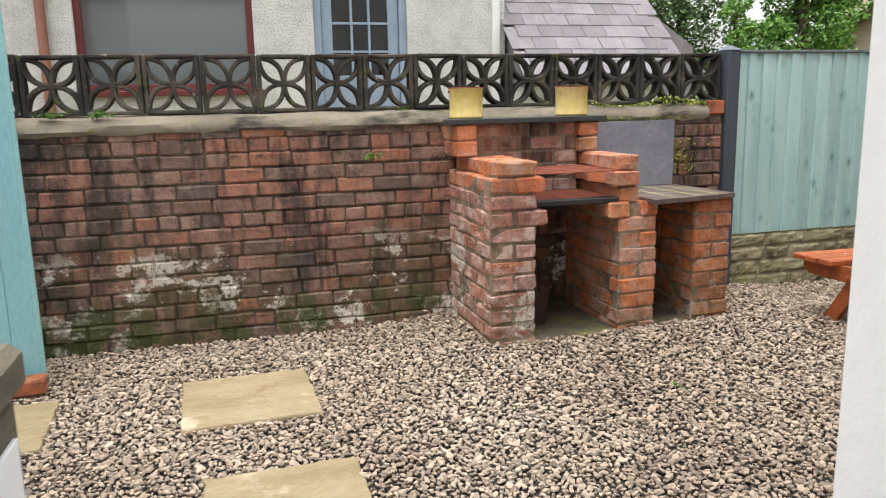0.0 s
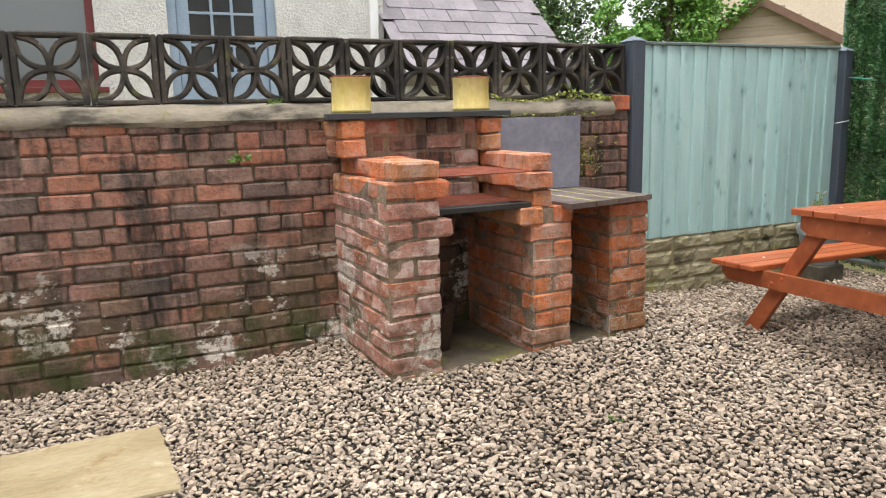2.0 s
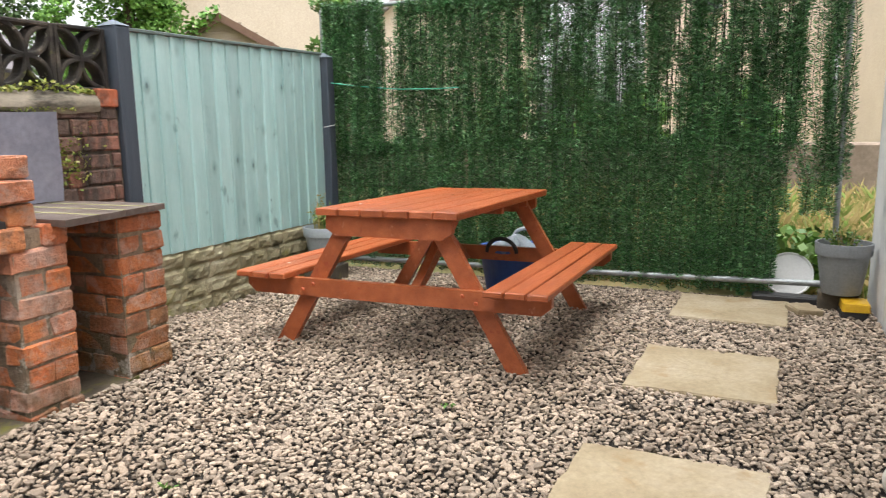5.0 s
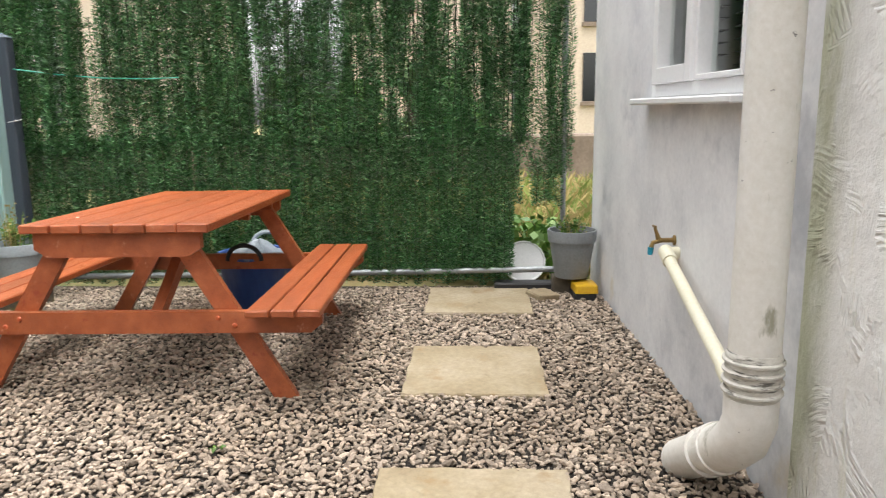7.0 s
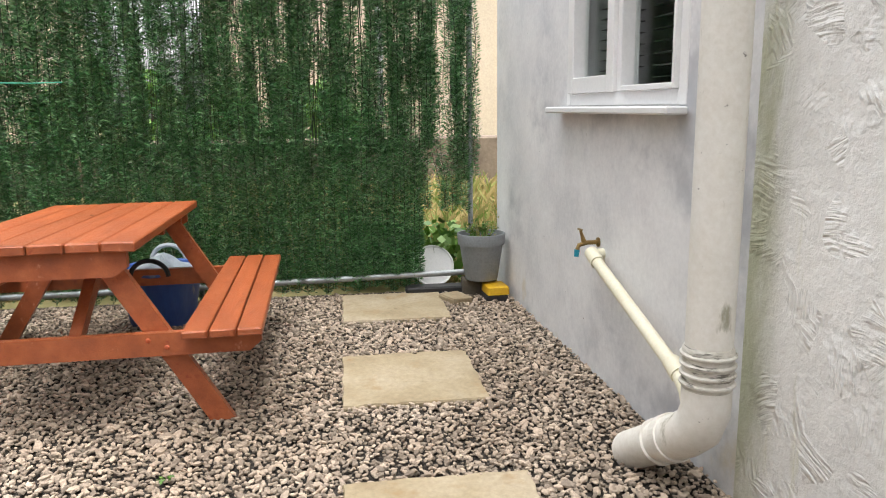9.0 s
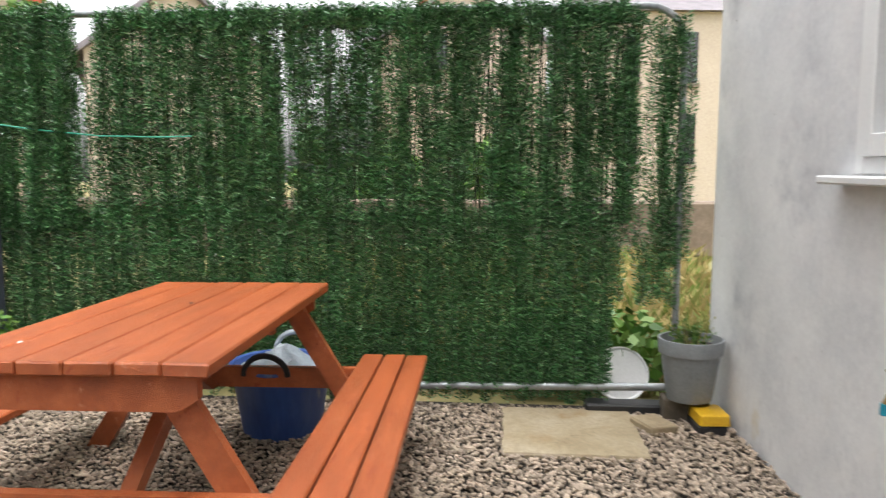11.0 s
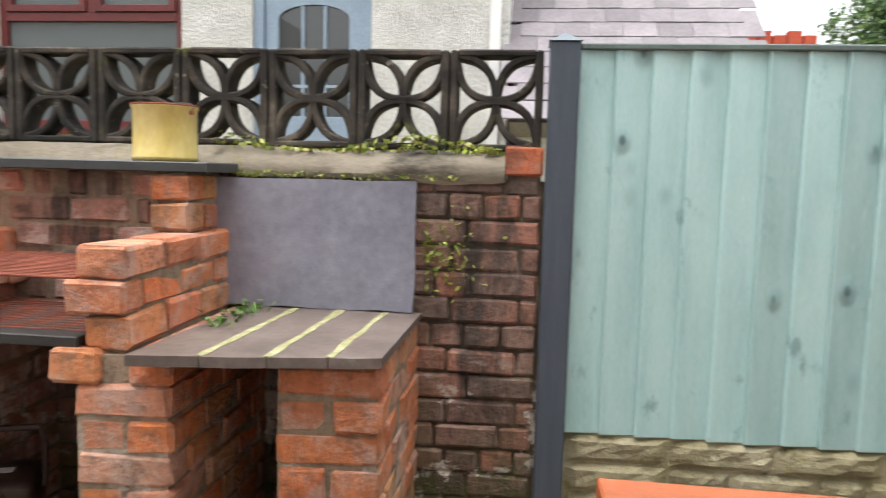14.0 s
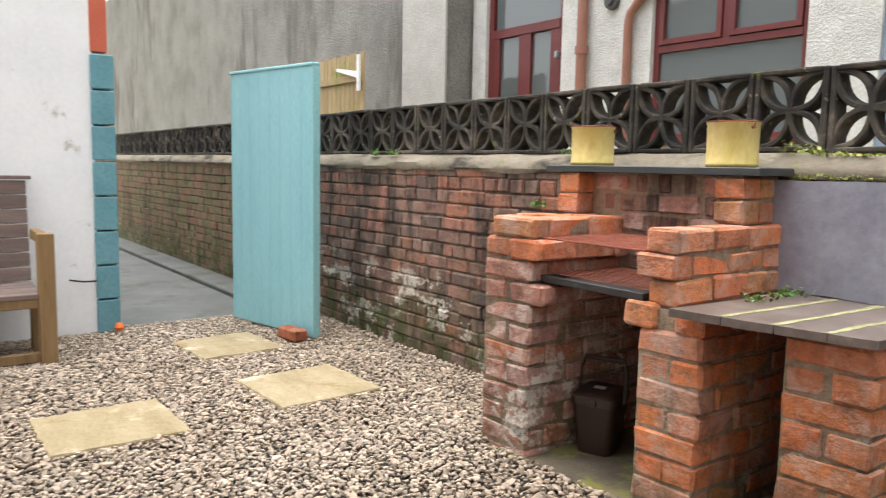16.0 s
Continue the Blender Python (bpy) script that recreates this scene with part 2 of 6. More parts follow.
ORANGE = surface("orange_wood_stain", [(0, (0.26, 0.064, 0.02)), (0.5, (0.36, 0.090, 0.028)), (1, (0.46, 0.130, 0.044))], 3, 0.36, 0.7, 55, (0.8, 5, 5), vary='object', vary_amount=0.1,
                 stains=[((0.28, 0.05, 0.018), 7, 0.6, 0.7, (1, 3, 3)), ((0.5, 0.2, 0.11), 22, 0.62, 0.72, (1, 1.5, 1))])
NEEDLE = leaf_surface("artificial_needle", [(0.014, 0.060, 0.018), (0.040, 0.14, 0.042), (0.085, 0.25, 0.08), (0.022, 0.086, 0.026), (0.21, 0.40, 0.18), (0.06, 0.18, 0.058)], 0.28)
STEM = surface("hedge_backing_wire", [(0, (0.012, 0.03, 0.01)), (1, (0.03, 0.05, 0.02))], 20, 0.7, 0.2)
GALV = surface("galvanised_tube", [(0, (0.22, 0.24, 0.25)), (1, (0.40, 0.42, 0.43))], 9, 0.45, 0.2, 60, metal=0.6)
SMOOTH_RENDER = surface("grey_white_render", [(0, (0.56, 0.57, 0.59)), (0.5, (0.70, 0.70, 0.71)), (1, (0.80, 0.80, 0.80))], 2.2, 0.85, 0.35, 40,
                        stains=[((0.44, 0.45, 0.48), 1.6, 0.5, 0.70, (1, 1, 1)), ((0.62, 0.55, 0.42), 2.6, 0.56, 0.72, (1, 1, 0.8), 0.5, 0.0), ((0.12, 0.11, 0.09), 30, 0.70, 0.74, (1, 1, 0.5))])


def comb_marks(nt):
    """Fans of trowel strokes: fine ridges that turn from patch to patch."""
    g = nt.nodes.new("ShaderNodeNewGeometry")
    wob = put(nt, "ShaderNodeTexNoise", Scale=5.0, Detail=2.0)
    nt.links.new(g.outputs["Position"], wob.inputs["Vector"])
    mad = nt.nodes.new("ShaderNodeVectorMath")
    mad.operation = 'MULTIPLY_ADD'
    mad.inputs[1].default_value = (0.05, 0.05, 0.05)
    nt.links.new(wob.outputs["Color"], mad.inputs[0])
    nt.links.new(g.outputs["Position"], mad.inputs[2])
    vor = put(nt, "ShaderNodeTexVoronoi", Scale=8.5, Randomness=1.0)
    nt.links.new(mad.outputs[0], vor.inputs["Vector"])
    sep = nt.nodes.new("ShaderNodeSeparateColor")
    nt.links.new(vor.outputs["Color"], sep.inputs[0])
    way = nt.nodes.new("ShaderNodeCombineXYZ")
    for i, fn in ((0, 'COSINE'), (2, 'SINE')):
        ang = times(nt, sep.outputs[0], 6.2832)
        tr = nt.nodes.new("ShaderNodeMath")
        tr.operation = fn
        nt.links.new(ang, tr.inputs[0])
        nt.links.new(tr.outputs[0], way.inputs[i])
    dot = nt.nodes.new("ShaderNodeVectorMath")
    dot.operation = 'DOT_PRODUCT'
    nt.links.new(mad.outputs[0], dot.inputs[0])
    nt.links.new(way.outputs[0], dot.inputs[1])
    crs = nt.nodes.new("ShaderNodeVectorMath")
    crs.operation = 'CROSS_PRODUCT'
    nt.links.new(way.outputs[0], crs.inputs[0])
    crs.inputs[1].default_value = (0, 1, 0)
    dot2 = nt.nodes.new("ShaderNodeVectorMath")
    dot2.operation = 'DOT_PRODUCT'
    nt.links.new(mad.outputs[0], dot2.inputs[0])
    nt.links.new(crs.outputs[0], dot2.inputs[1])
    uv = nt.nodes.new("ShaderNodeCombineXYZ")
    nt.links.new(times(nt, dot.outputs["Value"], 95.0), uv.inputs[0])
    nt.links.new(times(nt, dot2.outputs["Value"], 9.0), uv.inputs[1])
    nt.links.new(times(nt, sep.outputs[1], 40.0), uv.inputs[2])
    lift = put(nt, "ShaderNodeTexNoise", Scale=1.0, Detail=2.0, Roughness=0.5)
    nt.links.new(uv.outputs[0], lift.inputs["Vector"])
    patch = times(nt, mask(nt, sep.outputs[1], 0.15, 0.7), mask(nt, grain(nt, 9, 3, (1, 1, 1), 0.5, 2.0), 0.36, 0.60))
    ridges = times(nt, times(nt, lift.outputs["Fac"], patch), 2.0)
    slab = times(nt, sep.outputs[2], 0.45)
    add = nt.nodes.new("ShaderNodeMath")
    nt.links.new(ridges, add.inputs[0])
    nt.links.new(slab, add.inputs[1])
    return add.outputs[0]


COMBED_RENDER = surface("combed_white_render", [(0, (0.66, 0.655, 0.64)), (0.5, (0.76, 0.755, 0.74)), (1, (0.82, 0.815, 0.80))], 2, 0.75, 0.85, 22, distance=0.008, extra_bump=comb_marks,
                        stains=[((0.60, 0.59, 0.46), 2.2, 0.60, 0.74, (3, 1, 0.4)), ((0.30, 0.29, 0.26), 34, 0.71, 0.74, (1, 1, 0.5))])
# algae on the strip beside the downpipe
nt_ = COMBED_RENDER.node_tree
bs_ = nt_.nodes["Principled BSDF"]
sep_ = nt_.nodes.new("ShaderNodeSeparateXYZ")
nt_.links.new(nt_.nodes.new("ShaderNodeNewGeometry").outputs["Position"], sep_.inputs[0])
wet_ = times(nt_, mask(nt_, sep_.outputs[0], 2.50, 2.64), mask(nt_, grain(nt_, 5, 6, (1, 1, 0.35), 0.65, 8.0), 0.30, 0.62))
nt_.links.new(blend(nt_, times(nt_, wet_, 0.75), bs_.inputs["Base Color"].links[0].from_socket, (0.36, 0.37, 0.20)), bs_.inputs["Base Color"])
WHITE_RENDER = surface("white_painted_render", [(0, (0.78, 0.79, 0.81)), (1, (0.86, 0.865, 0.87))], 3, 0.8, 0.3, 30, stains=[((0.5, 0.48, 0.42), 5, 0.62, 0.72, (1, 1, 1))])
ROUGHCAST = surface("white_roughcast", [(0, (0.56, 0.55, 0.53)), (1, (0.78, 0.77, 0.75))], 5, 0.95, 1.0, 42, distance=0.03, fine_mix=0.55)
PEBBLEDASH = surface("grey_pebbledash", [(0, (0.16, 0.155, 0.145)), (0.5, (0.24, 0.232, 0.22)), (1, (0.31, 0.30, 0.285))], 1.1, 0.95, 1.0, 34, distance=0.03, fine_mix=0.75,
                     stains=[((0.13, 0.12, 0.11), 0.9, 0.52, 0.66, (1, 1, 0.25))])
UPVC = surface("white_upvc", [(0, (0.76, 0.76, 0.77)), (1, (0.82, 0.82, 0.82))], 3, 0.35, 0.05)
PIPE = surface("off_white_plastic_pipe", [(0, (0.60, 0.57, 0.51)), (0.5, (0.70, 0.68, 0.63)), (1, (0.74, 0.73, 0.70))], 2.5, 0.5, 0.1, 50,
               stains=[((0.30, 0.29, 0.22), 9, 0.62, 0.72, (1, 1, 0.4)), ((0.12, 0.11, 0.10), 26, 0.68, 0.72, (1, 1, 1.4))])
CREAM_PIPE = surface("cream_overflow_pipe", [(0, (0.70, 0.66, 0.50)), (1, (0.76, 0.73, 0.58))], 4, 0.45, 0.1)
MAROON = surface("maroon_frame", [(0, (0.10, 0.016, 0.016)), (1, (0.14, 0.022, 0.02))], 5, 0.4, 0.05)
BLUEDOOR = surface("blue_grey_door_paint", [(0, (0.22, 0.29, 0.38)), (1, (0.28, 0.35, 0.44))], 4, 0.5, 0.1)
BROWNPIPE = surface("brown_downpipe", [(0, (0.24, 0.10, 0.07)), (1, (0.31, 0.14, 0.10))], 5, 0.5, 0.1)
PANE = glass_surface("window_glass", (0.10, 0.115, 0.12))
PANE_DARK = glass_surface("dark_window_glass", (0.012, 0.014, 0.014))
SLATE = surface("natural_slate", [(0, (0.155, 0.155, 0.195)), (0.5, (0.215, 0.215, 0.262)), (1, (0.285, 0.285, 0.335))], 3.5, 0.38, 0.35, 30, vary='object', vary_amount=0.12,
                stains=[((0.30, 0.30, 0.32), 7, 0.6, 0.7, (1, 1, 1))])
ROOFSLATE = surface("roof_slate", [(0, (0.15, 0.135, 0.15)), (0.5, (0.20, 0.18, 0.195)), (1, (0.25, 0.225, 0.24))], 3, 0.75, 0.3, 30, vary='object', vary_amount=0.22)
TOPSLATE = surface("brown_slate_worktop", [(0, (0.09, 0.07, 0.06)), (0.5, (0.13, 0.10, 0.088)), (1, (0.19, 0.155, 0.135))], 5, 0.45, 0.3, 40,
                   stains=[((0.26, 0.24, 0.20), 9, 0.62, 0.72, (1, 1, 1))])
JOINT = surface("mossy_joint", [(0, (0.17, 0.17, 0.06)), (1, (0.38, 0.36, 0.22))], 20, 0.95, 0.6, stains=[((0.28, 0.13, 0.03), 9, 0.6, 0.7, (1, 1, 1))])
DARKSLATE = surface("dark_slate_shelf", [(0, (0.028, 0.032, 0.035)), (1, (0.06, 0.065, 0.065))], 6, 0.5, 0.3, 50)
BUCKET = surface("yellow_enamel", [(0, (0.50, 0.37, 0.09)), (0.5, (0.62, 0.49, 0.17)), (1, (0.68, 0.57, 0.28))], 6, 0.45, 0.15, 40, (1, 1, 0.5), stains=[((0.32, 0.17, 0.05), 11, 0.64, 0.72, (1, 1, 0.5))])
RUST = surface("rusty_steel", [(0, (0.13, 0.035, 0.02)), (0.5, (0.25, 0.065, 0.035)), (1, (0.36, 0.11, 0.06))], 15, 0.8, 0.5, 120)
BLACK = surface("black_steel", [(0, (0.012, 0.012, 0.013)), (1, (0.04, 0.036, 0.034))], 9, 0.5, 0.3)
CADDY = surface("brown_plastic", [(0, (0.03, 0.016, 0.012)), (1, (0.05, 0.026, 0.02))], 4, 0.4, 0.05)
GREYPOT = surface("grey_plastic_pot", [(0, (0.19, 0.205, 0.215)), (1, (0.25, 0.265, 0.275))], 3, 0.6, 0.1)
PALEPOT = surface("pale_blue_grey_pot", [(0, (0.30, 0.345, 0.37)), (1, (0.36, 0.40, 0.42))], 3, 0.5, 0.1)
SOIL = surface("potting_soil", [(0, (0.015, 0.012, 0.01)), (1, (0.05, 0.038, 0.028))], 30, 0.95, 0.8)
LEAF = leaf_surface("fresh_leaf", [(0.06, 0.16, 0.025), (0.10, 0.22, 0.03), (0.16, 0.27, 0.05), (0.05, 0.12, 0.02)])
SEDUM = leaf_surface("yellow_green_creeper", [(0.24, 0.30, 0.05), (0.36, 0.40, 0.06), (0.14, 0.22, 0.04), (0.42, 0.38, 0.12)])
HEDGE_DARK = leaf_surface("conifer_leaf", [(0.045, 0.09, 0.03), (0.075, 0.145, 0.05), (0.115, 0.20, 0.07), (0.17, 0.26, 0.085)], 0.7)
HEDGE_BRIGHT = leaf_surface("ivy_leaf", [(0.065, 0.16, 0.025), (0.11, 0.26, 0.04), (0.18, 0.35, 0.065), (0.14, 0.29, 0.055)], 0.6)
DRYGRASS = leaf_surface("dry_grass", [(0.36, 0.28, 0.11), (0.45, 0.35, 0.15), (0.24, 0.25, 0.07), (0.16, 0.25, 0.05)], 0.9)
FIELD = surface("rough_grass_ground", [(0, (0.10, 0.12, 0.035)), (0.5, (0.22, 0.20, 0.08)), (1, (0.36, 0.28, 0.13))], 1.5, 0.95, 0.6, 30)
BARK = surface("bark", [(0, (0.05, 0.035, 0.025)), (1, (0.12, 0.09, 0.065))], 9, 0.95, 0.8)
OLDWOOD = surface("weathered_bench_wood", [(0, (0.12, 0.085, 0.075)), (0.5, (0.18, 0.13, 0.115)), (1, (0.24, 0.18, 0.16))], 3, 0.8, 0.4, 50, (7, 0.7, 7), vary='object', vary_amount=0.15)
TANWOOD = surface("treated_timber_post", [(0, (0.16, 0.095, 0.04)), (0.5, (0.23, 0.14, 0.06)), (1, (0.29, 0.18, 0.085))], 4, 0.75, 0.4, 60, (7, 7, 0.6), vary='object', vary_amount=0.1)
GREYWOOD = surface("grey_weathered_wood", [(0, (0.09, 0.075, 0.05)), (0.5, (0.15, 0.13, 0.095)), (1, (0.21, 0.185, 0.14))], 5, 0.9, 0.5, 60, (2, 2, 7))
PALEWOOD = surface("pale_new_timber", [(0, (0.34, 0.24, 0.12)), (1, (0.46, 0.35, 0.19))], 4, 0.8, 0.3, 50, (6, 6, 0.6), vary='object', vary_amount=0.1, stains=[((0.22, 0.25, 0.06), 2, 0.55, 0.7, (1, 1, 1))])
SHEDWOOD = surface("pale_shed_cladding", [(0, (0.34, 0.27, 0.20)), (1, (0.46, 0.38, 0.30))], 3, 0.85, 0.3, 40, (0.7, 0.7, 6), vary='object', vary_amount=0.1)
BROWNTRIM = surface("brown_barge_board", [(0, (0.15, 0.085, 0.06)), (1, (0.2, 0.12, 0.085))], 5, 0.8, 0.3)
FELT = surface("grey_roof_felt", [(0, (0.20, 0.19, 0.18)), (1, (0.28, 0.265, 0.25))], 3, 0.9, 0.5, 60, stains=[((0.14, 0.15, 0.07), 3, 0.55, 0.66, (1, 1, 1))])
CREAM = surface("cream_render", [(0, (0.56, 0.47, 0.375)), (1, (0.64, 0.545, 0.44))], 0.8, 0.9, 0.2, 20)
REDBRICK = surface("bright_red_brick", [(0, (0.40, 0.065, 0.035)), (1, (0.52, 0.10, 0.055))], 3, 0.85, 0.3, 30)
STONEWALL = surface("brown_stone_wall", [(0, (0.16, 0.12, 0.09)), (1, (0.30, 0.24, 0.19))], 3, 0.95, 0.6, 20)
BLUETUB = surface("blue_rubber_trug", [(0, (0.03, 0.075, 0.25)), (0.5, (0.045, 0.10, 0.32)), (1, (0.12, 0.18, 0.36))], 5, 0.5, 0.1, 30, (1, 1, 0.3), stains=[((0.28, 0.30, 0.30), 7, 0.6, 0.72, (1, 1, 0.4))])
GREYBAG = surface("pale_blue_plastic_sheet", [(0, (0.26, 0.31, 0.36)), (1, (0.42, 0.47, 0.5))], 6, 0.35, 0.4)
BLACKRUBBER = surface("black_rubber", [(0, (0.01, 0.01, 0.011)), (1, (0.025, 0.025, 0.026))], 5, 0.6, 0.1)
WHITEPLASTIC = surface("white_plastic", [(0, (0.68, 0.68, 0.67)), (1, (0.78, 0.78, 0.77))], 3, 0.4, 0.05)
YELLOWPLASTIC = surface("yellow_plastic", [(0, (0.62, 0.36, 0.015)), (1, (0.72, 0.44, 0.025))], 3, 0.4, 0.05)
BRASS = surface("aged_brass", [(0, (0.22, 0.14, 0.05)), (1, (0.34, 0.23, 0.09))], 20, 0.45, 0.2, metal=0.7)
BLUEPLASTIC = surface("blue_plastic", [(0, (0.01, 0.24, 0.36)), (1, (0.02, 0.3, 0.42))], 4, 0.4, 0.05)
LINE = surface("green_plastic_line", [(0, (0.04, 0.34, 0.22)), (1, (0.06, 0.4, 0.27))], 4, 0.4, 0.05)
ORANGEPLASTIC = surface("orange_plastic", [(0, (0.7, 0.14, 0.02)), (1, (0.75, 0.17, 0.03))], 4, 0.4, 0.05)
REVEAL = surface("grey_window_reveal", [(0, (0.34, 0.33, 0.33)), (1, (0.42, 0.41, 0.41))], 3, 0.8, 0.2)


# ---- mesh helpers ----
class Shape:
    """Gathers pieces of one mesh."""

    def __init__(self):
        self.v, self.f = [], []

    def add(self, verts, faces):
        o = len(self.v)
        self.v += [tuple(p) for p in verts]
        self.f += [tuple(o + i for i in f) for f in faces]
        return self

    def box(self, x0, y0, z0, x1, y1, z1, b=0.003, jit=0.0, m=None, rng=random):
        c = Vector(((x0 + x1) / 2, (y0 + y1) / 2, (z0 + z1) / 2))
        h = Vector((abs(x1 - x0) / 2, abs(y1 - y0) / 2, abs(z1 - z0) / 2))
        b = min(b, 0.45 * min(h))
        vs, idx = [], {}
        for sx in (-1, 1):
            for sy in (-1, 1):
                for sz in (-1, 1):
                    for a in range(3):
                        d = [h[k] - (0 if k == a else b) for k in range(3)]
                        p = c + Vector((sx * d[0], sy * d[1], sz * d[2]))
                        if jit:
                            p += Vector((rng.uniform(-jit, jit), rng.uniform(-jit, jit), rng.uniform(-jit, jit)))
                        idx[sx, sy, sz, a] = len(vs)
                        vs.append(m @ p if m else p)
        fs = []
        ring = ((-1, -1), (1, -1), (1, 1), (-1, 1))
        for a in range(3):
            u, w = [k for k in range(3) if k != a]
            for s in (-1, 1):
                q = []
                for p, r in ring:
                    g = [0, 0, 0]
                    g[a], g[u], g[w] = s, p, r
                    q.append(idx[g[0], g[1], g[2], a])
                fs.append(q)
            for p, r in ring:
                q = []
                for s, k in ((-1, u), (1, u), (1, w), (-1, w)):
                    g = [0, 0, 0]
                    g[a], g[u], g[w] = s, p, r
                    q.append(idx[g[0], g[1], g[2], k])
                fs.append(q)
        for sx in (-1, 1):
            for sy in (-1, 1):
                for sz in (-1, 1):
                    fs.append([idx[sx, sy, sz, a] for a in range(3)])
        return self.add(vs, fs)

    def tube(self, pts, r, n=10, closed=False, caps=True):
        pts = [Vector(p) for p in pts]
        rs = r if isinstance(r, (list, tuple)) else [r] * len(pts)
        vs, fs, k = [], [], len(pts)
        side = None
        for i, p in enumerate(pts):
            a = pts[(i - 1) % k] if closed else pts[max(i - 1, 0)]
            c = pts[(i + 1) % k] if closed else pts[min(i + 1, k - 1)]
            t = (c - a).normalized()
            if side is None:
                side = t.cross(Vector((0.13, 0.31, 0.94)))
                if side.length < 0.1:
                    side = t.cross(Vector((1, 0, 0)))
            side = (side - t * side.dot(t)).normalized()
            up = t.cross(side)
            for j in range(n):
                w = 2 * math.pi * j / n
                vs.append(p + (side * math.cos(w) + up * math.sin(w)) * rs[i])
        for i in range(k if closed else k - 1):
            for j in range(n):
                i2, j2 = (i + 1) % k, (j + 1) % n
                fs.append((i * n + j, i * n + j2, i2 * n + j2, i2 * n + j))
        if caps and not closed:
            fs += [tuple(range(n)), tuple((k - 1) * n + j for j in range(n))]
        return self.add(vs, fs)

    def lathe(self, profile, n=32, at=(0, 0, 0), m=None):
        vs, fs = [], []
        for r, z in profile:
            for j in range(n):
                w = 2 * math.pi * j / n
                p = Vector((r * math.cos(w), r * math.sin(w), z))
                vs.append((m @ p if m else p) + Vector(at))
        for i in range(len(profile) - 1):
            for j in range(n):
                fs.append((i * n + j, i * n + (j + 1) % n, (i + 1) * n + (j + 1) % n, (i + 1) * n + j))
        if profile[0][0] > 1e-4:
            fs.append(tuple(range(n)))
        if profile[-1][0] > 1e-4:
            fs.append(tuple((len(profile) - 1) * n + j for j in range(n)))
        return self.add(vs, fs)

    def prism(self, outline, y0, y1, plane="xz"):
        n = len(outline)
        vs = []
        for y in (y0, y1):
            for a, b in outline:
                vs.append((a, y, b) if plane == "xz" else ((y, a, b) if plane == "yz" else (a, b, y)))
        fs = [tuple(range(n)), tuple(range(n, 2 * n))] + [(i, (i + 1) % n, n + (i + 1) % n, n + i) for i in range(n)]
        return self.add(vs, fs)

    def mesh(self, name, material, smooth=False, fix=True):
        me = bpy.data.meshes.new(name)
        me.from_pydata(self.v, [], self.f)
        if fix:
            bm = bmesh.new()
            bm.from_mesh(me)
            bmesh.ops.recalc_face_normals(bm, faces=bm.faces)
            bm.to_mesh(me)
            bm.free()
        if smooth:
            me.polygons.foreach_set("use_smooth", [True] * len(me.polygons))
            me.set_sharp_from_angle(angle=radians(38))
        me.materials.append(material)
        return me

    def done(self, name, material, parent=None, label="", smooth=False, at=None):
        ob = new(name, self.mesh(name, material, smooth))
        if parent:
            ob.parent = parent
        if at is not None:
            ob.matrix_local = at
        if label:
            ob["label"] = label
        return ob


def thing(name, label, category, at=None, group="", kind=""):
    e = new(name)
    e.empty_display_size = 0.1
    if at is not None:
        e.matrix_world = at
    return tagged(e, label, category, group, kind)


def piece(name, mesh, parent, m):
    ob = new(name, mesh)
    ob.parent = parent
    ob.matrix_local = m
    return ob


def raw_mesh(name, verts, faces_n, material):
    """A big mesh from numpy verts (n, k, 3): n separate k-gons."""
    n, k = faces_n
    me = bpy.data.meshes.new(name)
    me.vertices.add(n * k)
    me.vertices.foreach_set("co", verts.astype(np.float32).ravel())
    me.loops.add(n * k)
    me.loops.foreach_set("vertex_index", np.arange(n * k, dtype=np.int32))
    me.polygons.add(n)
    me.polygons.foreach_set("loop_start", np.arange(0, n * k, k, dtype=np.int32))
    me.update(calc_edges=True)
    me.validate()
    me.materials.append(material)
    return me


def leaf_cloud(name, centres, size, material, parent=None, seed=1, flat=0.3, aspect=0.55):
    """Leaves as small bent quads round the given centres."""
    r = np.random.default_rng(seed)
    c = np.asarray(centres, float)
    n = len(c)
    a = r.normal(size=(n, 3))
    a[:, 2] *= flat + 0.4
    a /= np.linalg.norm(a, axis=1)[:, None]
    h = r.normal(size=(n, 3))
    h -= (h * a).sum(1)[:, None] * a
    h /= np.linalg.norm(h, axis=1)[:, None]
    s = size * r.uniform(0.6, 1.3, (n, 1))
    v = np.stack([c - a * s, c + h * s * aspect, c + a * s, c - h * s * aspect], 1)
    ob = new(name, raw_mesh(name, v, (n, 4), material))
    if parent:
        ob.parent = parent
    return ob


# ---- ground ----
s = Shape()
s.add([(-60, -60, -0.02), (60, -60, -0.02), (60, 60, -0.02), (-60, 60, -0.02)], [(0, 1, 2, 3)])
tagged(s.done("ground", FIELD), "rough grass ground beyond the gravel yard", "ground", kind="structure")
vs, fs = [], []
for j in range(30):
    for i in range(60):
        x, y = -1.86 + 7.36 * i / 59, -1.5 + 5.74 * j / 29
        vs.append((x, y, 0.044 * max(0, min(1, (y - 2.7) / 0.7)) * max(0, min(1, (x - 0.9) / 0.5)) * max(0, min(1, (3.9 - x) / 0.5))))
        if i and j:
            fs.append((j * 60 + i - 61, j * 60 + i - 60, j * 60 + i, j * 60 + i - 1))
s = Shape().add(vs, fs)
tagged(s.done("gravel_bed", EARTH), "bed under the gravel, coloured near black for the shade between stones", "ground", kind="structure")
s = Shape().box(-14, 2.4, -0.1, -1.88, 4.25, -0.005, 0.01)
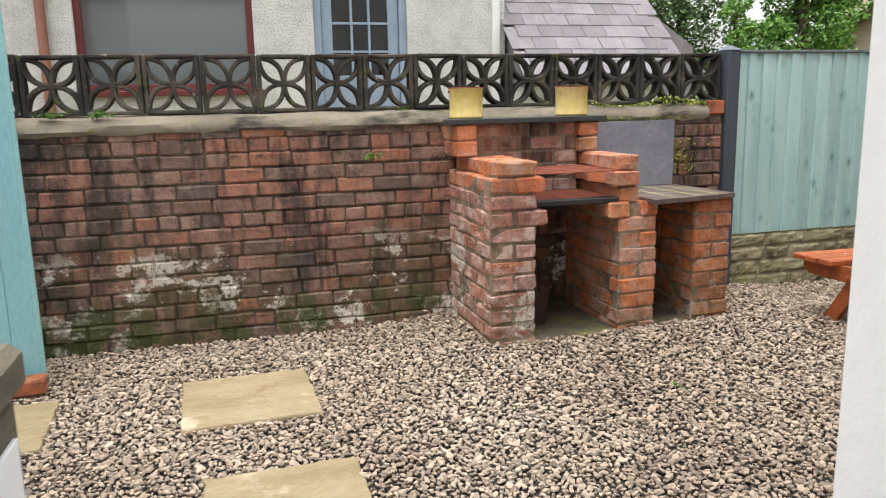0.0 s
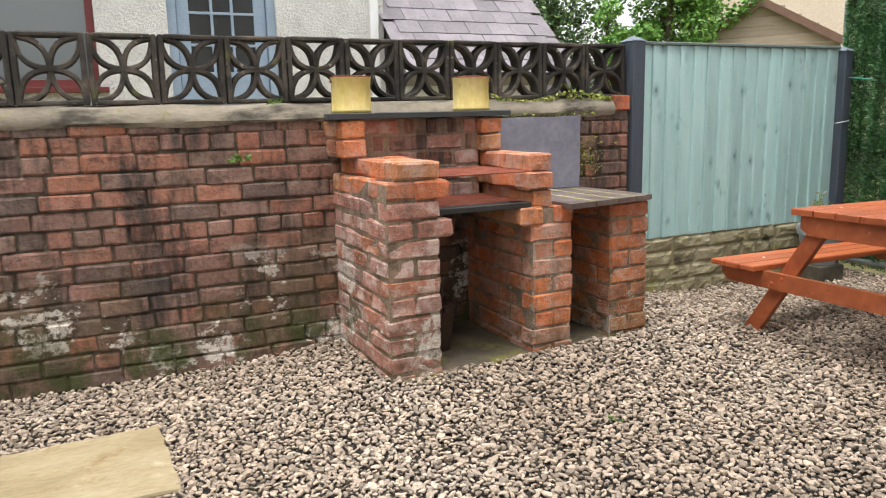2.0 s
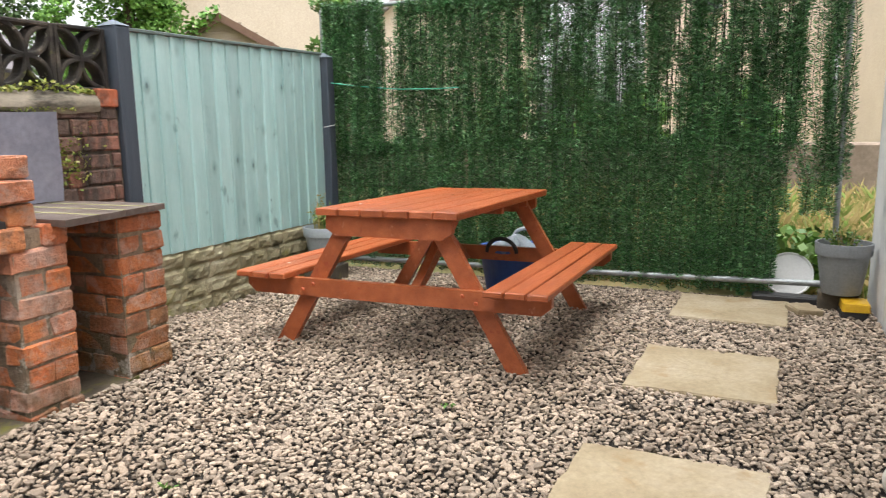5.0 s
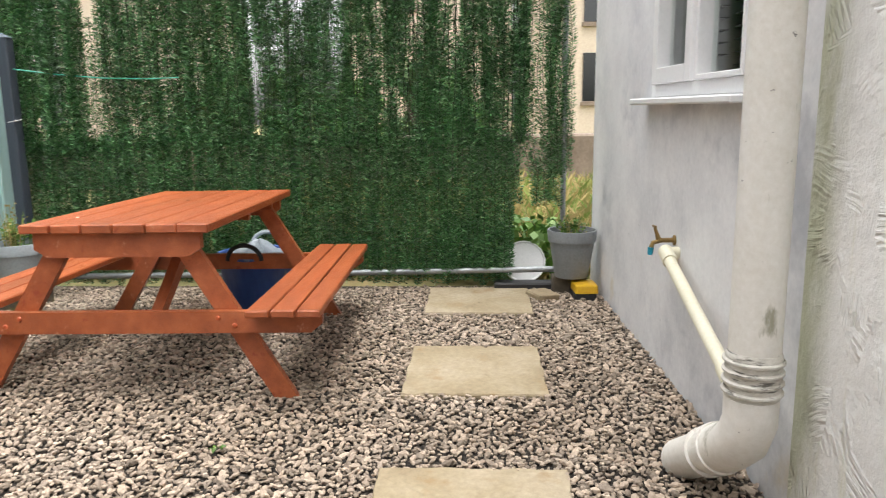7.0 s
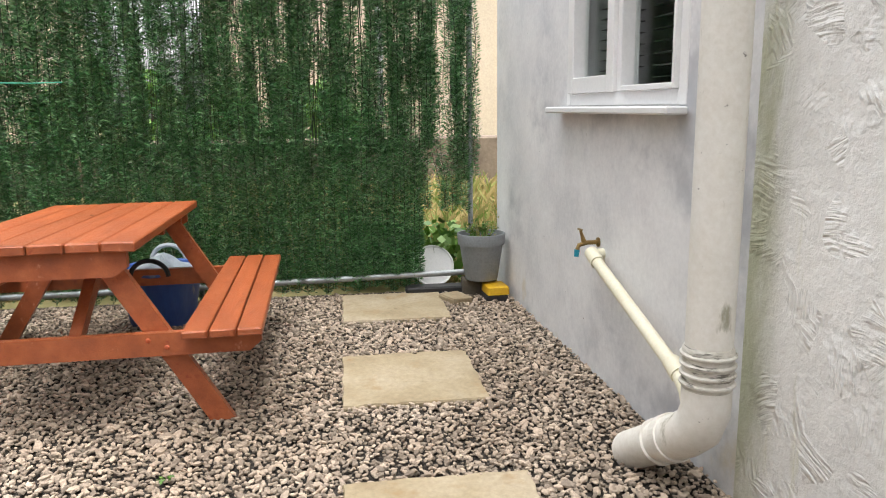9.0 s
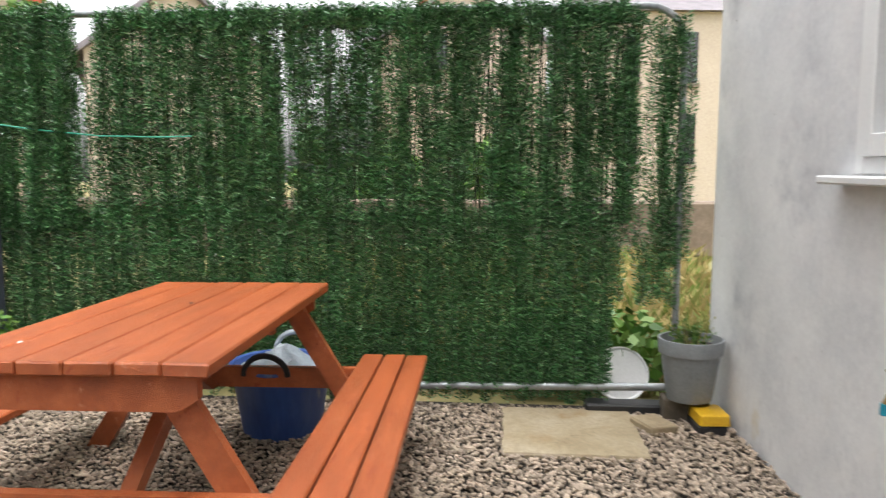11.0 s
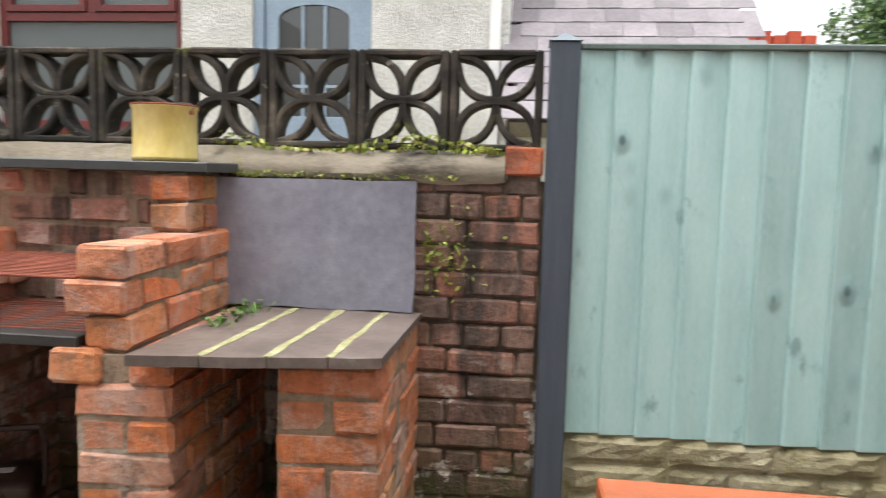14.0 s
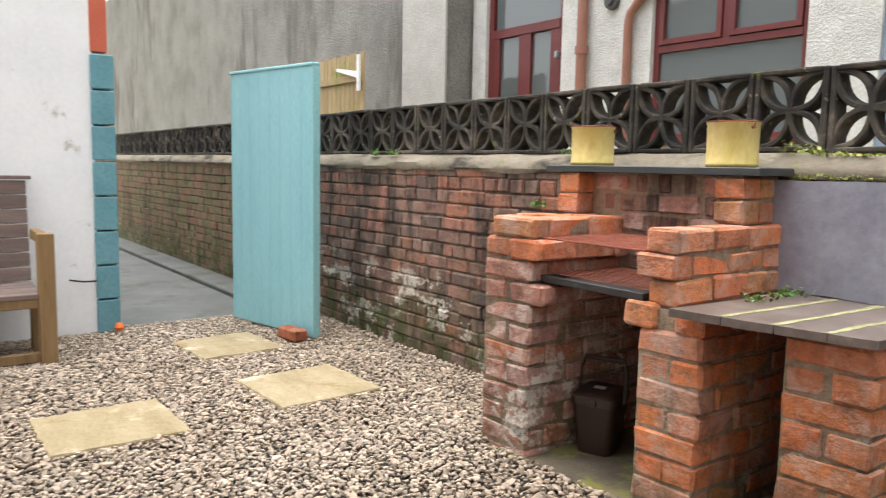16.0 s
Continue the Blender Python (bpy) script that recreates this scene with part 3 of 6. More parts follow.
tagged(s.done("alley_floor", CONCRETE), "wet dark concrete alley floor beside the brick wall", "pavement", kind="structure")
s = Shape().box(-14, 3.9, -0.05, -1.9, 4.25, 0.04, 0.012)
tagged(s.done("alley_kerb", CONCRETE), "low concrete kerb along the foot of the wall", "kerb", kind="structure")

# ---- brick boundary wall with its coping and pierced blocks ----
COURSE, BED = 0.0835, 4.20
rng = random.Random(4)


def brick_mesh(name, lx, ly, lz, material, seed, jit=0.004, b=0.010):
    r = random.Random(seed)
    return Shape().box(-lx / 2, -ly / 2, -lz / 2, lx / 2, ly / 2, lz / 2, b, jit, rng=r).mesh(name, material)


wall = thing("wall_brick", "old brown-red brick boundary wall with lime blooms and algae", "wall", kind="structure")
Shape().box(-14, BED + 0.0105, -0.05, 3.359, BED + 0.23, 1.212, 0.002).done("mortar_core", MORTAR, wall, "grey-brown recessed mortar")
STRETCH = [brick_mesh("brick", 0.220, 0.10, 0.0765, WALL_BRICK, i, 0.0035, 0.009) for i in range(10)]
HEAD = [brick_mesh("brick", 0.106, 0.10, 0.0765, WALL_BRICK, 20 + i, 0.0035, 0.009) for i in range(6)]
far_bricks, alley_bricks = Shape(), Shape()
for k in range(15):
    z = COURSE * (k + 0.5) - (0.008 if k == 14 else 0)
    header_row = k in (3, 8, 13)
    x = 3.35 - (0.06 if k % 2 else 0.0)
    if k % 2:
        piece("brick", HEAD[k % 6], wall, pose(3.323, BED + 0.05, z) @ Matrix.Diagonal((0.5, 1, 1, 1)))
    while x > -13.5:
        w = 0.104 if header_row or rng.random() < 0.12 else 0.216
        w2 = w * rng.uniform(0.94, 1.06)
        cx = x - w2 / 2 - 0.005
        dz, dy = rng.uniform(-0.003, 0.003), rng.uniform(-0.007, 0.003)
        if cx > -0.95:
            mesh = rng.choice(HEAD if w < 0.15 else STRETCH)
            piece("brick", mesh, wall, pose(cx, BED + 0.05 + dy, z + dz, 0, rng.uniform(-0.8, 0.8), rng.uniform(-0.8, 0.8)) @ Matrix.Diagonal((w2 / w, 1, rng.uniform(0.94, 1.04), 1)))
        elif cx > -9 or k > 4:
            (far_bricks if cx > -2.4 else alley_bricks).box(cx - w2 / 2, BED + dy, z - 0.038, cx + w2 / 2, BED + 0.08, z + 0.038, 0.006, 0.003, rng=rng)
        x -= w2 + 0.011
for rest, mat, text in ((far_bricks, WALL_BRICK, "brown-red bricks behind the open gate"), (alley_bricks, ALLEY_BRICK, "mossy green-brown bricks of the alley stretch")):
    o = new("brick_rest", rest.mesh("brick_rest", mat))
    o.parent = wall
    tagged(o, text, kind="stuff")

prof = [(4.190, 1.204), (4.180, 1.222), (4.186, 1.25), (4.205, 1.28), (4.235, 1.30), (4.35, 1.305), (4.43, 1.27), (4.435, 1.19)]
s = Shape()
xs = np.arange(-14, 3.25, 0.045)
vs, fs = [], []
for i, x in enumerate(xs):
    for j, (y, z) in enumerate(prof):
        d = noise.noise((x * 3.1, j * 0.8, 1.7)) * 0.008 + noise.noise((x * 11, j * 2.1, 4.2)) * 0.004
        vs.append((x, y - d, z + d * (1.2 if j > 2 else 2.2 if j == 0 else 0.6)))
    if i:
        for j in range(len(prof) - 1):
            a = (i - 1) * len(prof) + j
            fs.append((a, a + 1, a + 1 + len(prof), a + len(prof)))
n = len(prof)
fs += [tuple(range(n)), tuple((len(xs) - 1) * n + j for j in range(n))]
s.add(vs, fs)
tagged(s.done("coping", COPING, smooth=True), "stained rounded cement coping on the brick wall", "coping", kind="structure")
tagged(Shape().box(3.2335, 4.188, 1.2285, 3.352, 4.40, 1.318, 0.007, 0.003).done("cap_brick", ORANGE_BRICK), "single orange-red brick at the end of the coping", "brick")


def pierced_block():
    """A screen block: square rim and four petals made of eight curved ribs."""
    h, rim, d = 0.147, 0.024, 0.045
    s = Shape()
    for x0, z0, x1, z1 in ((-h, -h, -h + rim, h), (h - rim, -h, h, h), (-h + rim, h - rim * 0.8, h - rim, h), (-h + rim, -h, h - rim, -h + rim * 0.8)):
        s.box(x0, -d, z0, x1, d, z1, 0.005, 0.0012)
    c = h - rim * 0.55
    for sx in (-1, 1):
        for sz in (-1, 1):
            for bow in (-1, 1):
                path = []
                for i in range(9):
                    t = i / 8
                    u = c * (0.02 + 0.98 * t)
                    o = bow * 0.043 * math.sin(math.pi * min(1, t * 1.04)) ** 0.8 if 0 < t < 1 else 0
                    path.append((sx * (u + o / 1.414), sz * (u - o / 1.414)))
                vs, fs = [], []
                for i, (px, pz) in enumerate(path):
                    a, b = path[max(i - 1, 0)], path[min(i + 1, 8)]
                    t = Vector((b[0] - a[0], b[1] - a[1])).normalized()
                    nx, nz, w = -t.y, t.x, 0.0115
                    dd = d - 0.008
                    vs += [(px + nx * w, -dd + 0.004, pz + nz * w), (px + nx * w * 0.55, -dd - 0.003, pz + nz * w * 0.55), (px - nx * w * 0.55, -dd - 0.003, pz - nz * w * 0.55), (px - nx * w, -dd + 0.004, pz - nz * w),
                           (px - nx * w, dd, pz - nz * w), (px + nx * w, dd, pz + nz * w)]
                    if i:
                        o = (i - 1) * 6
                        fs += [(o + j, o + (j + 1) % 6, o + 6 + (j + 1) % 6, o + 6 + j) for j in range(6)]
                fs += [tuple(range(6)), tuple(48 + j for j in range(6))]
                s.add(vs, fs)
    s.box(-0.016, -d + 0.004, -0.016, 0.016, d - 0.004, 0.016, 0.006)
    return s.mesh("pierced_block", BLOCK)


blocks = thing("wall_pierced_blocks", "row of black-weathered pierced concrete screen blocks with petal pattern", "screen wall", kind="structure")
PB = pierced_block()
x = 3.345
i = 0
while x > -9.4:
    piece("pierced_block", PB, blocks, pose(x - 0.1485, 4.277 + rng.uniform(-0.003, 0.003), 1.463 + rng.uniform(-0.002, 0.002), 0, rng.uniform(-0.5, 0.5), rng.uniform(-0.5, 0.5)) @ Matrix.Diagonal((1, 1, 1.075, 1)))
    x -= 0.2985
    i += 1

# ---- teal close-board fence ----
fence = thing("fence", "pale teal close-board timber fence panel on a stone-effect gravel board", "fence", kind="structure")
nb = 16
bw = (5.27 - 3.455) / nb
for i in range(nb):
    x0 = 3.455 + i * bw
    t = rng.uniform(-0.001, 0.001)
    s = Shape().prism([(x0 - 0.004, 4.238 + t), (x0 + 0.004, 4.236 + t), (x0 + bw + 0.012, 4.2535 + t), (x0 + bw + 0.012, 4.2585 + t), (x0 - 0.004, 4.254 + t)], 0.40 + rng.uniform(-.002, .002), 1.622, "xy")
    s.done("board", TEAL, fence)
Shape().box(3.455, 4.228, 1.622, 5.27, 4.28, 1.642, 0.004).done("capping_rail", surface("dark_green_capping", [(0, (0.09, 0.12, 0.11)), (1, (0.14, 0.18, 0.165))], 5, 0.8, 0.3), fence, "dark weathered capping rail")
for z in (0.55, 1.02, 1.48):
    Shape().box(3.455, 4.264, z, 5.27, 4.295, z + 0.07).done("rail", TEAL, fence)
Shape().box(3.45, 4.252, -0.02, 5.27, 4.292, 0.40).done("gravel_board", ROCKFACE, fence, "buff concrete gravel board")


def rock_face(w, h, seed):
    r = random.Random(seed)
    nx, nz = 9, 5
    vs, fs = [], []
    for j in range(nz + 1):
        for i in range(nx + 1):
            u, v = i / nx, j / nz
            edge = min(1, min(u, 1 - u) * w / 0.02, min(v, 1 - v) * h / 0.02)
            d = edge * (0.014 + 0.014 * noise.noise((u * w * 16 + seed * 3, v * h * 22, seed)) + r.uniform(0, 0.006))
            vs.append(((u - 0.5) * w, -d, (v - 0.5) * h))
    for j in range(nz):
        for i in range(nx):
            a = j * (nx + 1) + i
            fs.append((a, a + 1, a + nx + 2, a + nx + 1))
    s = Shape().add(vs, fs)
    return s


z = 0.0
for row, hh in enumerate((0.10, 0.10, 0.10, 0.095)):
    x = 3.46
    while x < 5.24:
        w = rng.choice((0.14, 0.2, 0.27, 0.33))
        w = min(w, 5.262 - x)
        if w < 0.06:
            break
        rock_face(w - 0.008, hh - 0.007, row * 20 + int(x * 10)).done("stone", ROCKFACE, fence, at=pose(x + w / 2, 4.2525, z + hh / 2))
        x += w
    z += hh


def fence_post(x0, x1, y0, y1, top, label):
    p = thing("fence_post", label, "fence post")
    Shape().box(x0, y0, 0, x1, y1, top, 0.006).done("shaft", POST, p)
    cx, cy, e = (x0 + x1) / 2, (y0 + y1) / 2, 0.004
    s = Shape()
    s.add([(x0 - e, y0 - e, top), (x1 + e, y0 - e, top), (x1 + e, y1 + e, top), (x0 - e, y1 + e, top), (cx, cy, top + 0.035)], [(0, 1, 2, 3), (0, 1, 4), (1, 2, 4), (2, 3, 4), (3, 0, 4)])
    s.done("cap", surface("post_cap_paint", [(0, (0.10, 0.13, 0.16)), (1, (0.14, 0.17, 0.2))], 6, 0.6, 0.2), p)
    return p


fence_post(3.36, 3.452, 4.175, 4.31, 1.64, "slate-grey painted concrete fence post at the end of the brick wall")
fence_post(5.275, 5.36, 4.19, 4.31, 1.61, "slate-grey painted fence post at the hedge screen")
s = Shape().tube([(5.22, 4.20, 1.10), (5.29, 4.18, 1.11), (5.345, 4.187, 1.115)], 0.003, 6)
tagged(s.done("cable_tie", WHITEPLASTIC), "white cable tie round the grey fence post", "cable tie")

# ---- brick barbecue ----
bbq = thing("brick_barbecue", "built-in barbecue of reclaimed orange-red bricks with slate tops", "barbecue", pose(0, 0, 0))
FULL = [brick_mesh("brick", 0.214, 0.102, 0.0755, BBQ_BRICK, 40 + i, 0.0042, 0.0085) for i in range(12)]
FULL_PINK = [brick_mesh("brick", 0.214, 0.102, 0.0755, PINK_BRICK, 60 + i, 0.005, 0.010) for i in range(12)]
BACK = 4.20


def lay(x0, y0, x1, y1, z, h=0.0865, xc=None, bricks=FULL):
    """One brick filling the given rectangle of a course; the fronts stand a little askew to the wall."""
    along = (x1 - x0) > (y1 - y0)
    lx, ly = (x1 - x0, y1 - y0) if along else (y1 - y0, x1 - x0)
    j = 0.004
    cx, cy = (x0 + x1) / 2, (y0 + y1) / 2
    k = 0.0 if xc is None else 0.07 * (BACK - cy) / 0.75
    m = pose(cx + rng.uniform(-j, j), cy + k * (cx - (xc or cx)) + rng.uniform(-j, j), z + h / 2 + rng.uniform(-0.002, 0.002), rng.uniform(-0.8, 0.8), rng.uniform(-0.8, 0.8), (0 if along else 90) + math.degrees(k) + rng.uniform(-1.6, 1.6) + rng.choice((0, 180)))
    piece("brick", rng.choice(bricks), bbq, m @ Matrix.Diagonal(((lx - 0.004) / 0.214, (ly - 0.004) / 0.102, (h - 0.0055) / 0.0755 * rng.uniform(0.95, 1.04), 1)))


def pier(x0, x1, y0, courses, z0, h, first=0, special={}, pink=0):
    """A brick pier up to the wall; special: course -> its own x0, x1, y0."""
    for k in range(courses):
        z = z0 + k * h
        a0, a1, b0 = special.get(k, (x0, x1, y0))
        xm, xc = (x0 + x1) / 2, (x0 + x1) / 2
        bricks = FULL_PINK if k < pink else FULL
        if (k + first) % 2 == 0:
            lay(a0, b0, a1, b0 + 0.108, z, h, xc, bricks)
            ys = (b0 + 0.108, b0 + 0.335, b0 + 0.56, BACK) if BACK - b0 > 0.65 else (b0 + 0.108, b0 + 0.335, BACK)
        else:
            ys = (b0, b0 + 0.222, b0 + 0.45, b0 + 0.62, BACK) if BACK - b0 > 0.65 else (b0, b0 + 0.222, b0 + 0.45, BACK)
        for a, b in zip(ys, ys[1:]):
            lay(a0, a, xm, b, z, h, xc, bricks)
            lay(xm, a, a1, b, z, h, xc, bricks)
    g, e, top = 0.0075, 0.035 * (x1 - x0), z0 + courses * h - 0.014
    o = [(x0 + g, y0 + g - e), (x1 - g, y0 + g + e), (x1 - g, BACK + 0.02), (x0 + g, BACK + 0.02)]
    if courses - 1 in special:
        top -= h
        p0, p1, q0 = special[courses - 1]
        Shape().prism([(p0 + g, q0 + g), (p1 - g, q0 + g + e), (p1 - g, BACK + 0.02), (p0 + g, BACK + 0.02)], top, top + h, "xy").done("mortar", BBQ_MORTAR, bbq, "pale sandy mortar")
    Shape().prism(o, z0 - 0.01, top, "xy").done("mortar", BBQ_MORTAR, bbq, "pale sandy mortar")


pier(1.447, 1.71, 3.462, 12, -0.005, 0.0865, 1, {11: (1.49, 1.712, 3.462), 10: (1.45, 1.757, 3.458), 8: (1.45, 1.775, 3.458)}, 10)
pier(2.22, 2.462, 3.515, 8, 0.0, 0.0865, 1)
pier(2.718, 2.975, 3.56, 9, -0.02, 0.087)
# ledge course on the middle pier, stepping out towards the fire
for x0, x1 in ((2.15, 2.285), (2.352, 2.465)):
    lay(x0, 3.515, x1, 3.70, 0.692, 0.0855, 2.34)
    lay(x0, 3.70, x1, 3.95, 0.692, 0.0855, 2.34), lay(x0, 3.95, x1, 4.20, 0.692, 0.0855, 2.34)
# the upper wall of the middle pier
for k, (x0, x1, y0) in enumerate(((2.232, 2.352, 3.535), (2.19, 2.345, 3.515), (2.212, 2.35, 3.535))):
    z = 0.7775 + k * 0.0855
    xm = (x0 + x1) / 2
    rest = (y0, y0 + 0.215, y0 + 0.43, 4.20) if k % 2 == 0 else (y0, y0 + 0.11, y0 + 0.325, y0 + 0.54, 4.20)
    for a, b in zip(rest, rest[1:]):
        lay(x0, a, x1, b, z, 0.0855, xm)
Shape().prism([(2.242, 3.548), (2.336, 3.552), (2.336, 4.21), (2.242, 4.21)], 0.69, 1.022, "xy").done("mortar", BBQ_MORTAR, bbq, "pale sandy mortar")
Shape().prism([(2.28, 3.53), (2.452, 3.55), (2.452, 4.21), (2.165, 4.21), (2.165, 3.60), (2.28, 3.60)], 0.68, 0.764, "xy").done("mortar", BBQ_MORTAR, bbq, "pale sandy mortar")
# short posts under the shelf and the fireback between them
for x0, x1, y0 in ((1.415, 1.535, 3.90), (2.188, 2.315, 3.95)):
    for k in range(2):
        z = 1.036 + k * 0.089
        lay(x0, y0 + 0.006 * k, x1, y0 + 0.12, z, 0.086, (x0 + x1) / 2)
        lay(x0, y0 + 0.12, x1, BACK, z, 0.086, (x0 + x1) / 2)
    Shape().box(x0 + 0.014, y0 + 0.02, 1.03, x1 - 0.014, 4.21, 1.215, 0.004).done("mortar", BBQ_MORTAR, bbq, "pale sandy mortar")
for k in range(5):
    z = 0.80 + k * 0.083
    x = 1.545 if z > 1.0 else 1.72
    end = 2.185 if z > 1.0 else 2.20
    x += 0.03 * (k % 2)
    while x < end - 0.03:
        w = min(rng.choice((0.12, 0.20, 0.21)), end - x)
        piece("fireback_brick", rng.choice((HEAD if w < 0.15 else STRETCH) if rng.random() < 0.45 else FULL_PINK), bbq, pose(x + w / 2, 4.05 + rng.uniform(-0.006, 0.006), z + 0.0415, 0, rng.uniform(-0.8, 0.8), rng.uniform(-1, 1)) @ Matrix.Diagonal(((w - 0.008) / 0.21, 1, 1, 1)))
        x += w
Shape().box(1.53, 4.008, 0.79, 2.20, 4.205, 1.215, 0.003).done("mortar", BBQ_MORTAR, bbq, "pale sandy mortar")
s = Shape().prism([(1.50, 3.425), (2.975, 3.575), (2.985, 4.2), (1.50, 4.2)], -0.03, 0.056, "xy")
s.done("hearth_slab", HEARTH, bbq, "mossy concrete hearth slab")

shelf = thing("stone_shelf", "dark slate slab shelf on two short brick posts", "shelf")
o = [(1.345, 3.893), (1.52, 3.905), (1.71, 3.913), (1.95, 3.93), (2.16, 3.939), (2.368, 3.955), (2.372, 4.178), (1.415, 4.178), (1.385, 4.06)]
vs = [(x, y, z) for z in (1.216, 1.241) for x, y in o] + [(1.862 + (x - 1.862) * 0.994, 4.05 + (y - 4.05) * 0.96, 1.2445) for x, y in o]
n = len(o)
Shape().add(vs, [tuple(range(n)), tuple(range(2 * n, 3 * n))] + [(r * n + k, r * n + (k + 1) % n, r * n + n + (k + 1) % n, r * n + n + k) for r in (0, 1) for k in range(n)]).done("slab", DARKSLATE, shelf)

top = thing("slate_worktop", "brown slate worktop in four pieces with mossy pale joints", "worktop")
edges = [(2.412, 2.395), (2.565, 2.565), (2.715, 2.72), (2.86, 2.86), (2.985, 2.985)]
Z0, Z1 = 0.765, 0.783
for i in range(4):
    (b0, f0), (b1, f1) = edges[i], edges[i + 1]
    g = 0.0015
    yf = 3.44 + 0.027 * i
    s = Shape()
    o = [(f0 + g, yf), ((f0 + f1) / 2, yf + 0.0135 - 0.005 * (i % 2)), (f1 - g, yf + 0.027), (b1 - g, 4.185), (b0 + g, 4.185)]
    vs = [(x, y, Z0) for x, y in o] + [(x, y, Z1 + 0.012 * (4.15 - y)) for x, y in o]
    n = len(o)
    s.add(vs, [tuple(range(n)), tuple(range(n, 2 * n))] + [(k, (k + 1) % n, n + (k + 1) % n, n + k) for k in range(n)])
    s.done("slate", TOPSLATE, top)
    if i:
        s = Shape()
        left, right = [], []
        for q in range(15):
            t = q / 14
            x, y = f0 + (b0 + 0.012 - f0) * t + 0.006 * noise.noise((i * 3.7, t * 5, 0.2)), yf + 0.006 + (4.148 - yf) * t
            w = 0.008 + 0.014 * abs(noise.noise((i * 1.3, t * 7, 2.2)))
            left.append((x - w, y)), right.append((x + w, y))
        o = left + right[::-1]
        n = len(o)
        s.add([(x, y, Z0 + 0.008) for x, y in o] + [(x, y, Z1 + 0.012 * (4.15 - y) + 0.0015) for x, y in o], [tuple(range(n)), tuple(range(n, 2 * n))] + [(k, (k + 1) % n, n + (k + 1) % n, n + k) for k in range(n)])
        s.done("joint", JOINT, top, "mossy mortar joint")

s = Shape()
o = [(2.262, 0.784), (2.36, 0.788), (2.44, 0.7835), (2.53, 0.789), (2.64, 0.785), (2.75, 0.7845), (2.85, 0.789), (2.955, 0.785), (2.962, 0.90), (2.959, 1.05), (2.961, 1.203), (2.78, 1.2), (2.6, 1.202), (2.42, 1.199), (2.26, 1.202), (2.263, 0.97)]
s.prism(o, 4.158, 4.176)
tagged(s.done("slate_splashback", SLATE), "upright grey slate panel leaning on the brick wall", "slate panel")

# grates
tray = thing("charcoal_tray", "black steel charcoal tray resting on brick ledges", "tray")
s = Shape().box(1.715, 3.54, 0.779, 2.225, 3.98, 0.787, 0.002)
for x0, y0, x1, y1 in ((1.715, 3.525, 2.225, 3.545), (1.715, 3.97, 2.225, 3.985), (1.715, 3.54, 1.73, 3.98), (2.21, 3.54, 2.225, 3.98)):
    s.box(x0, y0, 0.779, x1, y1, 0.806, 0.002)
s.done("pan", BLACK, tray)
for i in range(14):
    y = 3.575 + i * 0.029
    Shape().tube([(1.725, y, 0.812), (2.215, y, 0.812)], 0.0020, 6).done("bar", RUST, tray)
grate = thing("cooking_grate", "rust-red wire cooking grate resting on brick ledges", "grate")
s = Shape().tube([(1.715, 3.53, 0.953), (2.22, 3.53, 0.953), (2.22, 3.97, 0.953), (1.715, 3.97, 0.953)], 0.004, 8, closed=True)
s.done("rim", RUST, grate)
for i in range(18):
    y = 3.548 + i * 0.0245
    Shape().tube([(1.715, y, 0.955), (2.22, y, 0.955)], 0.0021, 6).done("bar", RUST, grate)


def enamel_bucket(x, y, z, turn, label):
    b = thing("enamel_pot", label, "pot", pose(x, y, z, 0, 0, turn), "yellow pots on the shelf")
    s = Shape().lathe([(0.092, 0.0), (0.096, 0.003), (0.0985, 0.010), (0.0985, 0.014), (0.0955, 0.018), (0.0945, 0.09), (0.0955, 0.158), (0.098, 0.162), (0.0995, 0.168), (0.098, 0.173), (0.094, 0.173), (0.092, 0.162), (0.091, 0.012), (0.0, 0.010)], 40)
    drum = s.done("drum", BUCKET, b, smooth=True)
    Shape().tube([(0.0985 * math.cos(a), 0.0985 * math.sin(a), 0.171) for a in [2 * math.pi * i / 32 for i in range(32)]], 0.003, 6, closed=True).done("rolled_rim", RUST, drum, "rust-brown rolled rim")
    arc = [(0.098 * math.cos(a), 0.02 + 0.035 * math.sin(a), 0.155 + 0.030 * math.sin(a)) for a in [math.pi * i / 14 for i in range(15)]]
    Shape().tube(arc, 0.0022, 6).done("wire_handle", BLACK, b)
    for sx in (-1, 1):
        Shape().lathe([(0.0, -0.004), (0.007, -0.003), (0.007, 0.003), (0.0, 0.004)], 10, m=pose(sx * 0.098, 0.02, 0.150, 0, 90, 0)).done("lug", RUST, drum)
    return b


enamel_bucket(1.508, 4.02, 1.2447, 10, "weathered yellow enamel pot with wire handle on the slate shelf")
enamel_bucket(2.185, 4.06, 1.2447, -25, "weathered yellow enamel pot with wire handle and rust runs")

